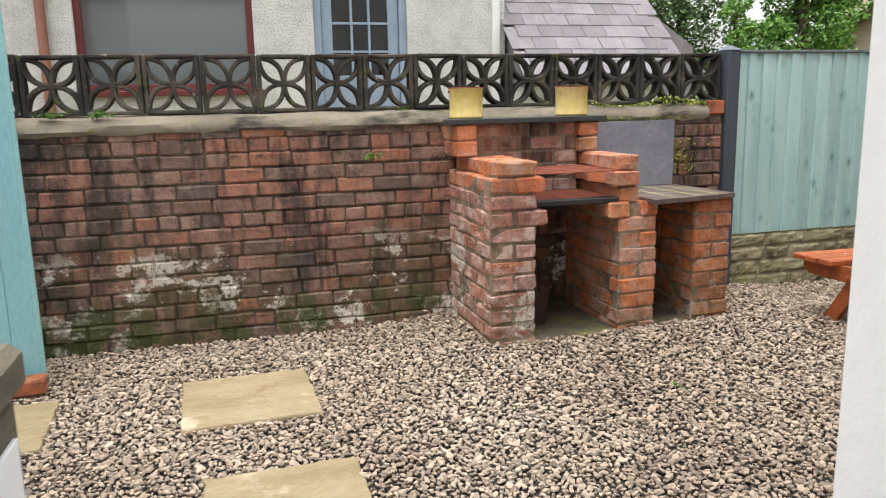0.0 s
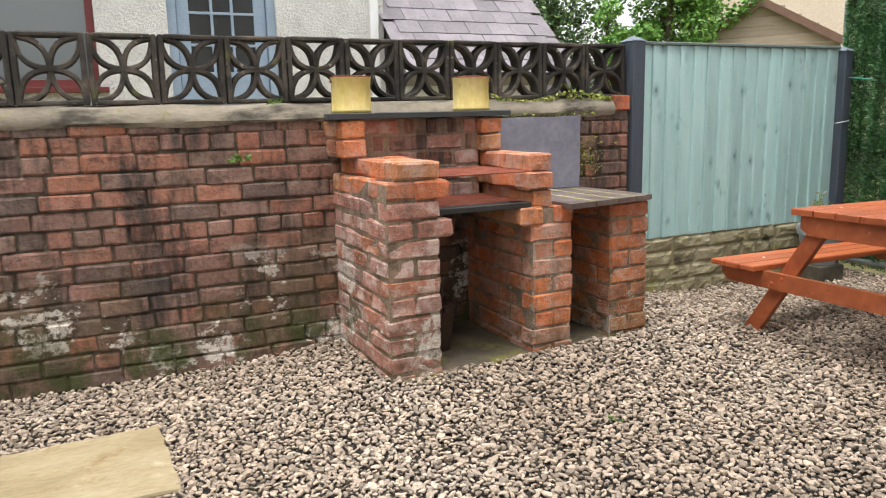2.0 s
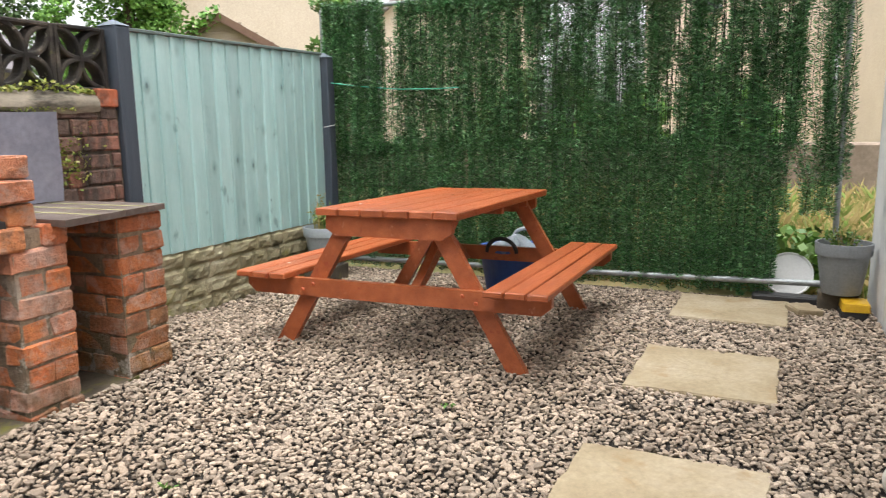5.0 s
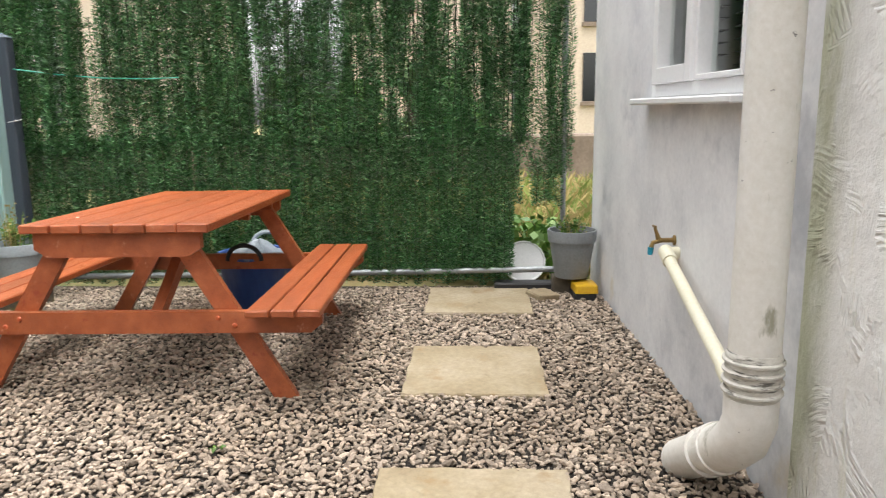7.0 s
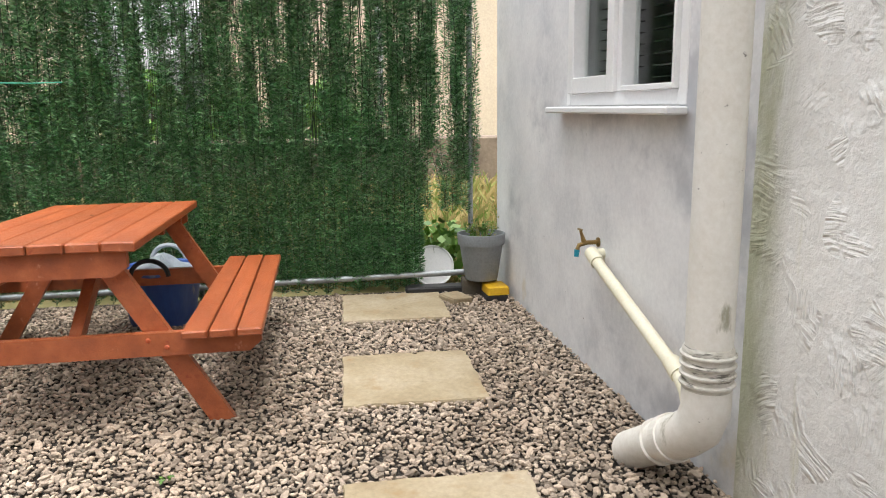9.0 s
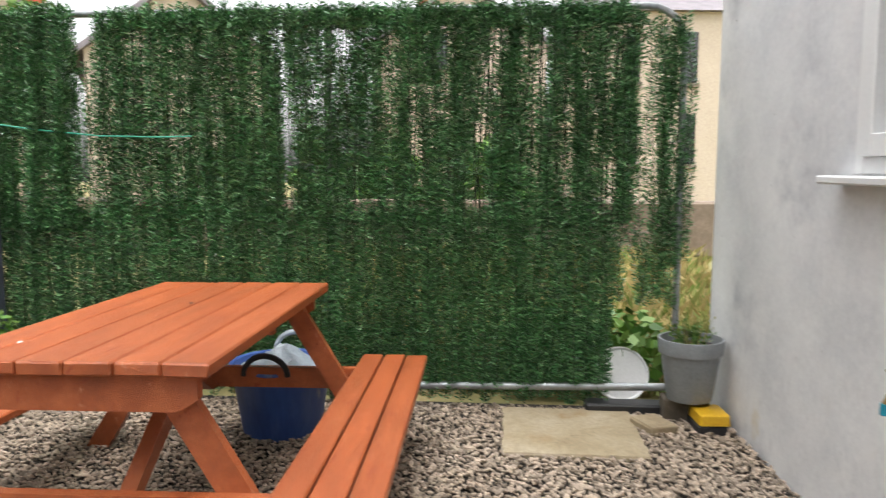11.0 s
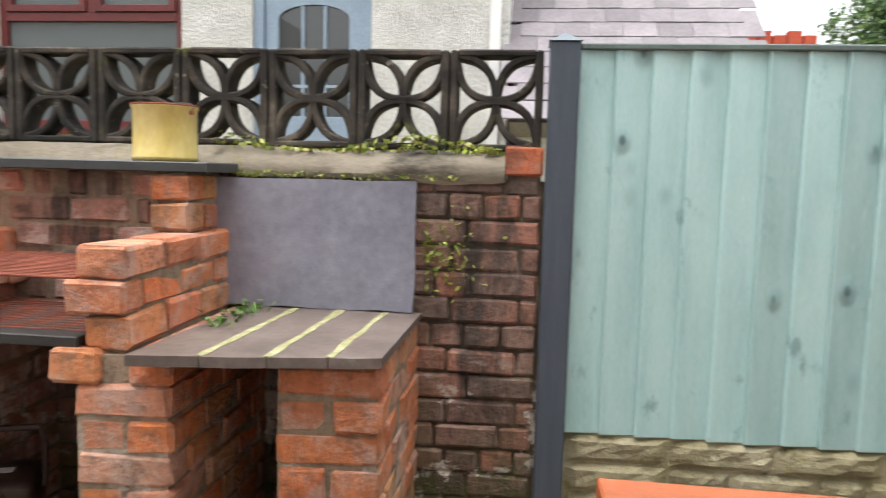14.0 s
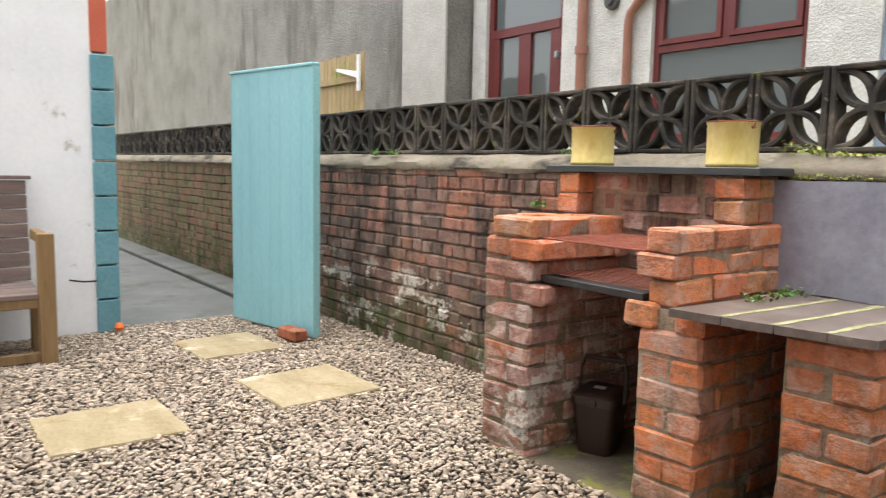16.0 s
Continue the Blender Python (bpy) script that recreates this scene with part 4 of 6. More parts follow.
caddy = thing("food_caddy", "dark brown plastic food waste caddy with raised handle on the hearth", "bin", pose(1.805, 3.81, 0.0565, 0, 0, 22) @ Matrix.Diagonal((0.95, 0.95, 1.1, 1)))
def rounded(w, d, r, n=5):
    pts = []
    for cx, cy, a0 in ((w - r, d - r, 0), (-w + r, d - r, 90), (-w + r, -d + r, 180), (w - r, -d + r, 270)):
        for i in range(n + 1):
            a = radians(a0 + 90 * i / n)
            pts.append((cx + r * math.cos(a), cy + r * math.sin(a)))
    return pts
def loft(rings):
    s = Shape()
    n = len(rings[0][0])
    vs, fs = [], []
    for o, z in rings:
        vs += [(x, y, z) for x, y in o]
    for i in range(len(rings) - 1):
        fs += [(i * n + j, i * n + (j + 1) % n, (i + 1) * n + (j + 1) % n, (i + 1) * n + j) for j in range(n)]
    fs += [tuple(range(n)), tuple((len(rings) - 1) * n + j for j in range(n))]
    return s.add(vs, fs)
loft([(rounded(0.075, 0.085, 0.03), 0), (rounded(0.095, 0.105, 0.03), 0.19), (rounded(0.1, 0.11, 0.03), 0.192), (rounded(0.1, 0.11, 0.03), 0.205)]).done("body", CADDY, caddy, smooth=True)
loft([(rounded(0.102, 0.112, 0.03), 0.206), (rounded(0.102, 0.112, 0.03), 0.222), (rounded(0.085, 0.095, 0.03), 0.236), (rounded(0.05, 0.06, 0.02), 0.238)]).done("lid", CADDY, caddy, smooth=True)
Shape().tube([(-0.104, 0.0, 0.19), (-0.106, 0.02, 0.30), (-0.09, 0.035, 0.345), (0.09, 0.035, 0.345), (0.106, 0.02, 0.30), (0.104, 0.0, 0.19)], 0.010, 8).done("handle", CADDY, caddy)
Shape().box(-0.02, -0.125, 0.19, 0.02, -0.108, 0.215).done("catch", CADDY, caddy)
Shape().box(-0.03, -0.02, 0.239, 0.02, 0.02, 0.2405, 0.0003).done("sticker", WHITEPLASTIC, caddy, "white paper label")

# ---- stepping stones ----
def flag(x0, y0, x1, y1, material, label, seed, turn=0.0, top=0.022):
    r = random.Random(seed)
    cx, cy = (x0 + x1) / 2, (y0 + y1) / 2
    w, d = (x1 - x0) / 2, (y1 - y0) / 2
    o = []
    for ax, ay, bx, by in ((-w, -d, w, -d), (w, -d, w, d), (w, d, -w, d), (-w, d, -w, -d)):
        for i in range(12):
            t = i / 12
            o.append((ax + (bx - ax) * t + r.uniform(-0.006, 0.006), ay + (by - ay) * t + r.uniform(-0.006, 0.006)))
    k = len(o)
    s = Shape()
    rings = [(1.0, -0.03), (1.0, top - 0.008), (0.985, top), (0.6, top + 0.001), (0.25, top)]
    vs, fs = [], []
    for q, z in rings:
        vs += [(x * q, y * q, z + (r.uniform(-0.0015, 0.0015) if z > 0 else 0)) for x, y in o]
    for i in range(4):
        fs += [(i * k + j, i * k + (j + 1) % k, (i + 1) * k + (j + 1) % k, (i + 1) * k + j) for j in range(k)]
    fs += [tuple(range(k)), tuple(4 * k + j for j in range(k))]
    s.add(vs, fs)
    ob = s.done("stepping_stone", material, at=pose(cx, cy, 0, 0, 0, turn))
    return tagged(ob, label, "paving slab", "stepping stones in the gravel")


FLAGS = [(-0.105, 2.95, 0.49, 3.545), (0.02, 1.91, 0.57, 2.49), (-1.19, 2.92, -0.63, 3.47), (4.78, 1.01, 5.385, 1.625), (3.565, 1.03, 4.185, 1.63), (2.34, 1.03, 2.94, 1.63)]
for i, (f, m, l) in enumerate(zip(FLAGS, (SLAB, SLAB, SLAB, SLAB_PALE, SLAB_PALE, SLAB_PALE), (
        "yellow sandstone slab with a chipped corner in gravel", "yellow sandstone slab near the bench in gravel", "mossy yellow sandstone slab beside the open gate",
        "tan stone slab at the foot of the hedge screen", "pale worn sandstone slab beside the white wall", "pale buff stone slab in grey gravel"))):
    flag(*f, m, l, i, (2, 1, 4, 0, 0, 0)[i])

# ---- picnic table ----
table = thing("picnic_table", "orange-stained wooden picnic table with two attached benches on gravel", "picnic table", pose(4.17, 2.74, 0, 0, 1.1, 2.0) @ pose(-4.17, -2.72, 0))
TX0, TX1 = 3.447, 4.90


def plank_row(name, x0, x1, y0, y1, z0, z1, n, gap=0.007):
    w = (y1 - y0 + gap) / n
    for i in range(n):
        a = y0 + i * w
        Shape().box(x0 + rng.uniform(-.004, .004), a, z0 + rng.uniform(-.001, .001), x1 + rng.uniform(-.004, .004), a + w - gap, z1 + rng.uniform(-.0015, .0015), 0.005, 0.0012).done(name, ORANGE, table)


plank_row("tabletop_board", TX0, TX1, 2.345, 3.075, 0.684, 0.72, 6, 0.006)
plank_row("bench_board", 3.36, 4.93, 1.912, 2.197, 0.37, 0.40, 3)
plank_row("bench_board", 3.40, 4.93, 3.235, 3.52, 0.37, 0.40, 3)
BOLT = surface("orange_painted_bolt", [(0, (0.4, 0.08, 0.03)), (1, (0.48, 0.1, 0.035))], 9, 0.4, 0.1)


def leg(x, y_top, y_foot, t=0.036):
    w = 0.048
    d = 1 if y_foot > y_top else -1
    o = [(y_foot - w, 0.0), (y_foot + w, 0.0), (y_top + w, 0.683), (y_top - w, 0.683)]
    Shape().prism(o, x, x + t, "yz").done("leg", ORANGE, table)


for xb, s_ in ((3.475, 1), (4.79, -1)):
    xl = xb + 0.038 * s_ if s_ > 0 else xb - 0.038
    o = [(2.385, 0.62), (2.435, 0.588), (2.985, 0.588), (3.035, 0.62), (3.035, 0.683), (2.385, 0.683)]
    Shape().prism(o, xb, xb + 0.036, "yz").done("top_bearer", ORANGE, table)
    o = [(1.925, 0.32), (1.97, 0.282), (3.46, 0.282), (3.505, 0.32), (3.505, 0.369), (1.925, 0.369)]
    bar = Shape().prism(o, xb, xb + 0.036, "yz").done("cross_bar", ORANGE, table)
    leg(xl, 2.50, 2.09), leg(xl, 2.92, 3.34)
    for y in (2.335, 2.27, 3.12, 3.18):
        Shape().lathe([(0.0, 0.0065), (0.007, 0.0055), (0.0105, 0.0)], 12, m=pose(xb if s_ > 0 else xb + 0.036, y, 0.313 + 0.03 * (y in (2.335, 3.12)), 0, -90 * s_, 0)).done("bolt", BOLT, bar, smooth=True)
for y0 in (2.60, 2.80):
    o = [(3.508, 0.29), (3.583, 0.29), (4.16, 0.64), (4.16, 0.683), (4.09, 0.683)] if y0 < 2.7 else [(4.79, 0.29), (4.715, 0.29), (4.09, 0.64), (4.09, 0.683), (4.16, 0.683)]
    Shape().prism(o, y0, y0 + 0.045).done("brace", ORANGE, table)
Shape().box(4.165, 2.385, 0.64, 4.205, 3.035, 0.683).done("middle_bearer", ORANGE, table)
s = Shape().box(4.60, 2.385, 0.64, 4.64, 3.035, 0.683)
s.done("middle_bearer", ORANGE, table)
for x, y, z, r in ((3.62, 2.93, 0.736, 15), (3.62, 3.36, 0.4145, 60)):
    s = Shape().prism([(0, 0), (0.02, 0.006), (0.03, 0.0), (0.018, -0.01), (0.008, -0.004)], 0, 0.002, "xy")
    tagged(s.done("petal", WHITEPLASTIC, at=pose(x, y, z, 0, 0, r)), "small white petal fallen on the orange table", "petal")
s = Shape().prism([(0, 0), (0.025, 0.009), (0.045, 0.0), (0.025, -0.008)], 0, 0.0015, "xy")
tagged(s.done("dead_leaf", BROWNTRIM, at=pose(4.30, 2.74, 0.7215, 0, 0, 20)), "small brown leaf on the table top", "leaf")

# ---- artificial hedge screen on a tube frame ----
frame_ob = thing("tube_frame", "galvanised tube frame with rounded corners carrying the hedge screen", "frame")
SX = 5.43
post_path = [(SX + 0.02, 0.785, 0.0), (SX + 0.02, 0.785, 1.79)] + [(SX + 0.02, 0.965 - 0.18 * math.cos(a), 1.79 + 0.18 * math.sin(a)) for a in [math.pi / 2 * i / 6 for i in range(1, 7)]]
Shape().tube(post_path + [(SX + 0.02, 4.34, 1.97)], 0.017, 12).done("top_tube", GALV, frame_ob, smooth=True)
Shape().tube([(SX - 0.035, 0.80, 0.140), (SX - 0.035, 2.4, 0.112), (SX - 0.035, 4.4, 0.09)], 0.019, 12).done("bottom_tube", GALV, frame_ob, smooth=True)
Shape().tube([(SX + 0.02, 4.34, 0.0), (SX + 0.02, 4.34, 1.97)], 0.017, 12).done("post_tube", GALV, frame_ob, smooth=True)
Shape().tube([(SX + 0.02, 2.5, 0.0), (SX + 0.02, 2.5, 1.97)], 0.017, 12).done("post_tube", GALV, frame_ob, smooth=True)

hedge = thing("hedge_screen", "dark green artificial conifer hedge screen hanging in garland strips", "hedge screen")


def garlands(name, y0, y1, z0, z1, pitch, step, length, x0, seed, thin=None, wave=0.02, label=""):
    """Hanging strips of wire set with paired needles."""
    r = np.random.default_rng(seed)
    ctr, axis, wid = [], [], []
    stems = Shape()
    ys = np.arange(y0, y1, pitch)
    for y in ys:
        y = y + r.uniform(-0.4, 0.4) * pitch
        ph, ph2, amp = r.uniform(0, 6.3), r.uniform(0, 6.3), wave * r.uniform(0.4, 1.3)
        xo = x0 + r.uniform(-0.02, 0.02)
        top, low = z1 + r.uniform(-0.015, 0.03), z0 + r.uniform(-0.03, 0.02)
        zs = np.arange(low, top, step)
        yy = y + amp * np.sin(zs * 2.3 + ph) + 0.3 * amp * np.sin(zs * 9 + ph2)
        xx = xo + 0.012 * np.sin(zs * 5 + ph2)
        keep = np.ones(len(zs), bool)
        if thin is not None:
            keep = r.random(len(zs)) < thin(yy, zs)
        for side in (-1, 1, 0):
            ang = r.normal(0, 0.35, len(zs))
            dy = side * np.cos(ang) if side else r.normal(0, 0.5, len(zs))
            dz = 0.45 + 0.45 * np.sin(ang) if side else r.normal(0.2, 0.4, len(zs))
            dx = -np.abs(r.normal(0.1, 0.35, len(zs))) - (0.6 if side == 0 else 0)
            d = np.stack([dx, dy, dz], 1)
            d /= np.linalg.norm(d, axis=1)[:, None]
            ctr.append(np.stack([xx, yy, zs], 1)[keep])
            axis.append((d * length * r.uniform(0.7, 1.25, (len(zs), 1)))[keep])
        if len(zs) > 3:
            pts = [(xx[i] + 0.004, yy[i], zs[i]) for i in np.linspace(0, len(zs) - 1, 14).astype(int)]
            stems.tube(pts, 0.0022, 4, caps=False)
    c, a = np.concatenate(ctr), np.concatenate(axis)
    n = len(c)
    w = np.cross(a, r.normal(size=(n, 3)))
    w /= np.linalg.norm(w, axis=1)[:, None] + 1e-9
    w *= 0.0030
    v = np.stack([c - w, c + a * 0.55 - w * 1.2, c + a, c + a * 0.55 + w * 1.2, c + w], 1)[:, [0, 1, 2, 3]]
    ob = new(name, raw_mesh(name, v, (n, 4), NEEDLE))
    ob.parent = hedge
    tagged(ob, label, kind="stuff")
    st = new("garland_wire", stems.mesh("garland_wire", STEM, fix=False))
    st.parent = hedge
    tagged(st, "thin dark wires of the garlands", kind="stuff")


STREAKS = ((2.715, 0.0, 0.034, 1.0), (2.39, 0.03, 0.032, 0.85), (2.19, 0.0, 0.026, 0.6), (2.05, 0.04, 0.03, 0.7), (1.725, -0.07, 0.036, 1.0), (1.49, -0.05, 0.028, 0.6), (1.34, -0.05, 0.024, 0.5),
           (1.10, -0.09, 0.036, 0.95), (3.22, 0.0, 0.030, 0.35), (3.07, 0.02, 0.024, 0.3), (3.49, 0.0, 0.036, 0.5), (2.90, 0.0, 0.02, 0.4), (2.55, 0.02, 0.02, 0.4), (1.92, -0.03, 0.02, 0.45))


def worn(yy, zs):
    """How full the upper strips are: long worn streaks, slanting towards the top, and a moth-eaten scatter."""
    thin = np.zeros(len(zs))
    for i, (y0, lean_by, w, deep) in enumerate(STREAKS):
        mid = y0 + lean_by * (zs - 1.4) + 0.012 * np.sin(4.0 * zs + i)
        thin += deep * (0.6 + 0.4 * np.sin(6.0 * zs + 2.1 * i)) * np.exp(-((yy - mid) / w) ** 2)
    k = np.array([noise.noise((float(y) * 26, float(z) * 7.0, 5.1)) + 0.6 * noise.noise((float(y) * 9, float(z) * 1.2, 0.7)) for y, z in zip(yy, zs)])
    full = 0.86 - 1.25 * thin - (0.95 - 0.45 * (yy > 2.8)) * np.clip(k - 0.05, 0.0, 0.6)
    full = np.where(zs > 1.88, 1.0, full)
    return np.clip(full, 0.02, 1)


garlands("upper_strip", 1.06, 3.66, 0.93, 1.955, 0.022, 0.0062, 0.040, SX, 1, worn, 0.018, "worn green needle strips with light showing through")
garlands("upper_strip", 0.80, 1.10, 0.56, 1.9, 0.021, 0.007, 0.038, SX, 7, lambda y, z: 0.9 + 0 * z, 0.045, "loose needle strips at the ragged end")
garlands("loose_strip", 0.79, 0.87, 0.75, 1.85, 0.018, 0.0065, 0.034, SX + 0.015, 17, None, 0.05, "loose needle strips hanging round the tube")
garlands("lower_strip", 1.12, 4.3, 0.13, 0.98, 0.0185, 0.0062, 0.038, SX - 0.02, 2, None, 0.010, "dense dark green needle strips")
garlands("lower_strip", 1.13, 4.3, 0.05, 0.95, 0.024, 0.008, 0.034, SX + 0.025, 3, None, 0.012, "dense dark green needle strips")
garlands("corner_garland", 3.80, 4.32, 0.9, 1.985, 0.026, 0.007, 0.040, SX + 0.01, 14, None, 0.03, "bunched full green needle strips in the corner")
garlands("corner_garland", 3.78, 4.30, 0.9, 1.985, 0.019, 0.0065, 0.040, SX - 0.05, 4, None, 0.028, "bunched full green needle strips in the corner")
garlands("corner_garland", 3.62, 3.84, 0.9, 1.72, 0.024, 0.0085, 0.033, SX - 0.01, 5, lambda y, z: 0.75 - 0.3 * (z > 1.45), 0.03, "sagging needle strips beside the gap")
garlands("upper_strip", 1.08, 3.66, 0.95, 1.95, 0.034, 0.009, 0.036, SX + 0.03, 11, worn, 0.03, "worn green needle strips behind")
garlands("upper_strip", 1.0, 3.66, 0.95, 1.95, 0.030, 0.0075, 0.040, SX + 0.055, 12, worn, 0.03, "worn green needle strips behind")
garlands("upper_strip", 1.02, 3.66, 0.95, 1.95, 0.034, 0.0085, 0.038, SX - 0.02, 15, worn, 0.025, "worn green needle strips with light showing through")
garlands("top_roll", 1.06, 3.58, 1.88, 1.985, 0.024, 0.0075, 0.036, SX - 0.01, 6, None, 0.02, "needle strips folded over the top tube")
# a loose garland loop at the ragged end
r = np.random.default_rng(12)
pts = [(SX, 0.81 - 0.07 * math.sin(math.pi * i / 20), 1.25 - 0.5 * i / 20) for i in range(21)]
c = np.repeat(np.array(pts), 16, 0) + r.normal(0, 0.012, (336, 3))
o = leaf_cloud("loose_garland", c, 0.018, NEEDLE, hedge, 5, aspect=0.16)
tagged(o, "loose looping garland", kind="stuff")

line = [(5.315, 4.21, 1.425), (5.365, 3.95, 1.39), (5.375, 3.65, 1.362), (5.37, 3.35, 1.355), (5.385, 3.18, 1.36)]
tagged(Shape().tube(line, 0.0042, 6).done("washing_line", LINE), "green plastic washing line strung along the hedge screen", "washing line")

# ---- blue trug under the hedge ----
tub = thing("rubber_trug", "scuffed blue rubber trug full of pale plastic beside the hedge", "tub", pose(5.03, 2.64, 0.0) @ Matrix.Diagonal((1.14, 1.14, 1.2, 1)))
Shape().lathe([(0.145, 0.0), (0.155, 0.01), (0.195, 0.25), (0.207, 0.262), (0.205, 0.272), (0.19, 0.268), (0.15, 0.03), (0.0, 0.025)], 36).done("bowl", BLUETUB, tub, smooth=True)
for sgn in (-1, 1):
    a = [(sgn * 0.20 + sgn * 0.008 * math.sin(t), 0.085 * math.cos(t), 0.265 + 0.075 * math.sin(t)) for t in [math.pi * i / 12 for i in range(13)]]
    Shape().tube(a, 0.011, 8).done("handle", BLACKRUBBER if sgn < 0 else GREYBAG, tub, "black rubber loop handle" if sgn < 0 else "pale loop handle")
vs, fs = [], []
r = random.Random(9)
for i in range(5):
    for j in range(18):
        w = 2 * math.pi * j / 18
        rad = 0.187 * (1 - i / 4.6)
        vs.append((rad * math.cos(w), rad * math.sin(w), 0.238 + 0.02 * i + r.uniform(-0.014, 0.02)))
for i in range(4):
    for j in range(18):
        fs.append((i * 18 + j, i * 18 + (j + 1) % 18, (i + 1) * 18 + (j + 1) % 18, (i + 1) * 18 + j))
fs.append(tuple(72 + j for j in range(18)))
tagged(Shape().add(vs, fs).done("plastic_sheet", GREYBAG, smooth=True, at=pose(5.03, 2.64, 0.0) @ Matrix.Diagonal((1.14, 1.14, 1.2, 1))), "crumpled pale blue plastic sheet in the blue trug", "plastic sheet")


def plant_pot(x, y, z, r_top, h, material, label):
    p = thing("plant_pot", label, "plant pot", pose(x, y, z))
    k = r_top
    Shape().lathe([(k * 0.66, 0.0), (k * 0.68, 0.006), (k * 0.90, h * 0.76), (k * 0.97, h * 0.765), (k, h * 0.985), (k * 0.99, h), (k * 0.93, h), (k * 0.88, h * 0.8), (k * 0.86, h * 0.8)], 40).done("pot", material, p, smooth=True)
    Shape().lathe([(k * 0.90, h * 0.86), (k * 0.5, h * 0.88), (0.0, h * 0.87)], 24).done("soil", SOIL, p)
    return p


plant_pot(5.30, 0.742, 0.115, 0.152, 0.295, GREYPOT, "tall grey plastic plant pot with weeds against the white wall")
plant_pot(4.955, 4.055, 0.125, 0.155, 0.275, PALEPOT, "pale grey plastic plant pot with weeds by the fence")
tagged(Shape().box(4.835, 3.94, 0.0, 5.075, 4.17, 0.124, 0.006, 0.002).done("paving_brick", HEARTH), "dark concrete block under the pale plant pot", "block")


def weeds(name, x, y, z, n, spread, tall, material, size, seed, label, stalks=14):
    w = thing(name, label, "plant", pose(x, y, z))
    r = np.random.default_rng(seed)
    st = Shape()
    cs = []
    for i in range(stalks):
        a, q = r.uniform(0, 6.3), r.uniform(0.1, 1)
        b = Vector((math.cos(a) * spread * 0.5 * q, math.sin(a) * spread * 0.5 * q, 0))
        tip = b * 2.0 + Vector((0, 0, tall * r.uniform(0.45, 1.0)))
        mid = (b + tip) * 0.5 + Vector((0, 0, tall * 0.08))
        st.tube([b, mid, tip], [0.0025, 0.002, 0.001], 5)
        for j in range(n // stalks):
            t = r.uniform(0.25, 1)
            p = b.lerp(tip, t)
            cs.append((p.x + r.normal(0, 0.012), p.y + r.normal(0, 0.012), p.z + r.normal(0, 0.012)))
    st.done("stalks", material, w)
    leaf_cloud("leaves", cs, size, material, w, seed)
    return w


weeds("potted_weed", 5.30, 0.742, 0.37, 160, 0.13, 0.15, LEAF, 0.014, 3, "low green weeds growing in the grey pot")
weeds("potted_grass", 5.32, 0.73, 0.37, 60, 0.10, 0.15, DRYGRASS, 0.01, 4, "dry straw stalks growing in the grey pot", 20)
weeds("potted_weed", 5.00, 4.05, 0.36, 220, 0.14, 0.20, LEAF, 0.02, 5, "leafy green weed growing in the pale pot")
weeds("potted_grass", 4.90, 4.05, 0.36, 80, 0.10, 0.30, DRYGRASS, 0.012, 6, "tall dry seed stalks in the pale pot", 16)

ybox = thing("bait_box", "yellow and black plastic box against the white wall", "box", pose(5.185, 0.675, 0.0, 0, 0, 4))
Shape().box(-0.085, -0.06, 0.0, 0.09, 0.075, 0.05, 0.008).done("base", BLACKRUBBER, ybox, "black plastic base")
loft([([(x - 0.0, y) for x, y in rounded(0.088, 0.07, 0.015)], 0.051), (rounded(0.085, 0.067, 0.015), 0.095), (rounded(0.078, 0.06, 0.015), 0.10)]).done("lid", YELLOWPLASTIC, ybox, smooth=True)
tagged(Shape().box(5.28, 0.65, 0.0, 5.395, 0.86, 0.114, 0.006, 0.002).done("dark_block", HEARTH), "dark stone block under the grey pot", "block")
tagged(Shape().box(-0.09, -0.07, 0.0, 0.09, 0.07, 0.045, 0.006, 0.003).done("paving_piece", SLAB_PALE, at=pose(5.17, 0.93, 0, 0, 0, 25)), "broken piece of grey paving beside the pot", "paving piece")
disc = thing("white_disc", "round white plastic lid standing behind the tube rail", "lid", pose(5.58, 1.02, 0.150, 0, -64, 0) @ Matrix.Diagonal((1.18, 1.18, 1, 1)))
Shape().lathe([(0.0, 0.0), (0.108, 0.0), (0.115, 0.006), (0.12, 0.006), (0.12, -0.012), (0.112, -0.012), (0.0, -0.008)], 40).done("plate", WHITEPLASTIC, disc, smooth=True)
tagged(Shape().box(5.36, 0.76, 0.0, 5.47, 1.22, 0.055, 0.01).done("black_trough", BLACKRUBBER), "black plastic trough under the tube rail", "trough")

# ---- the white house ----
HX, HY, HT = 0.685, 0.36, 2.6
HM = pose(HX, HY, 0, 0, 0, HT)
house = thing("wall_house", "white rendered house wall with windows and pipes", "house wall", HM, kind="structure")
U_END, U_SPLIT = 4.90, 2.0


def wall_with_hole(u0, u1, z1, hole, material, label):
    a, b, c, d = hole
    for x0, x1, y0, y1 in ((u0, a, -0.1, z1), (b, u1, -0.1, z1), (a, b, -0.1, c), (a, b, d, z1)):
        Shape().box(x0, -0.28, y0, x1, 0.0, y1, 0.0).done("wall_panel", WHITE_RENDER if x1 < 0.5 else material, house, "plain painted render" if x1 < 0.5 else label)


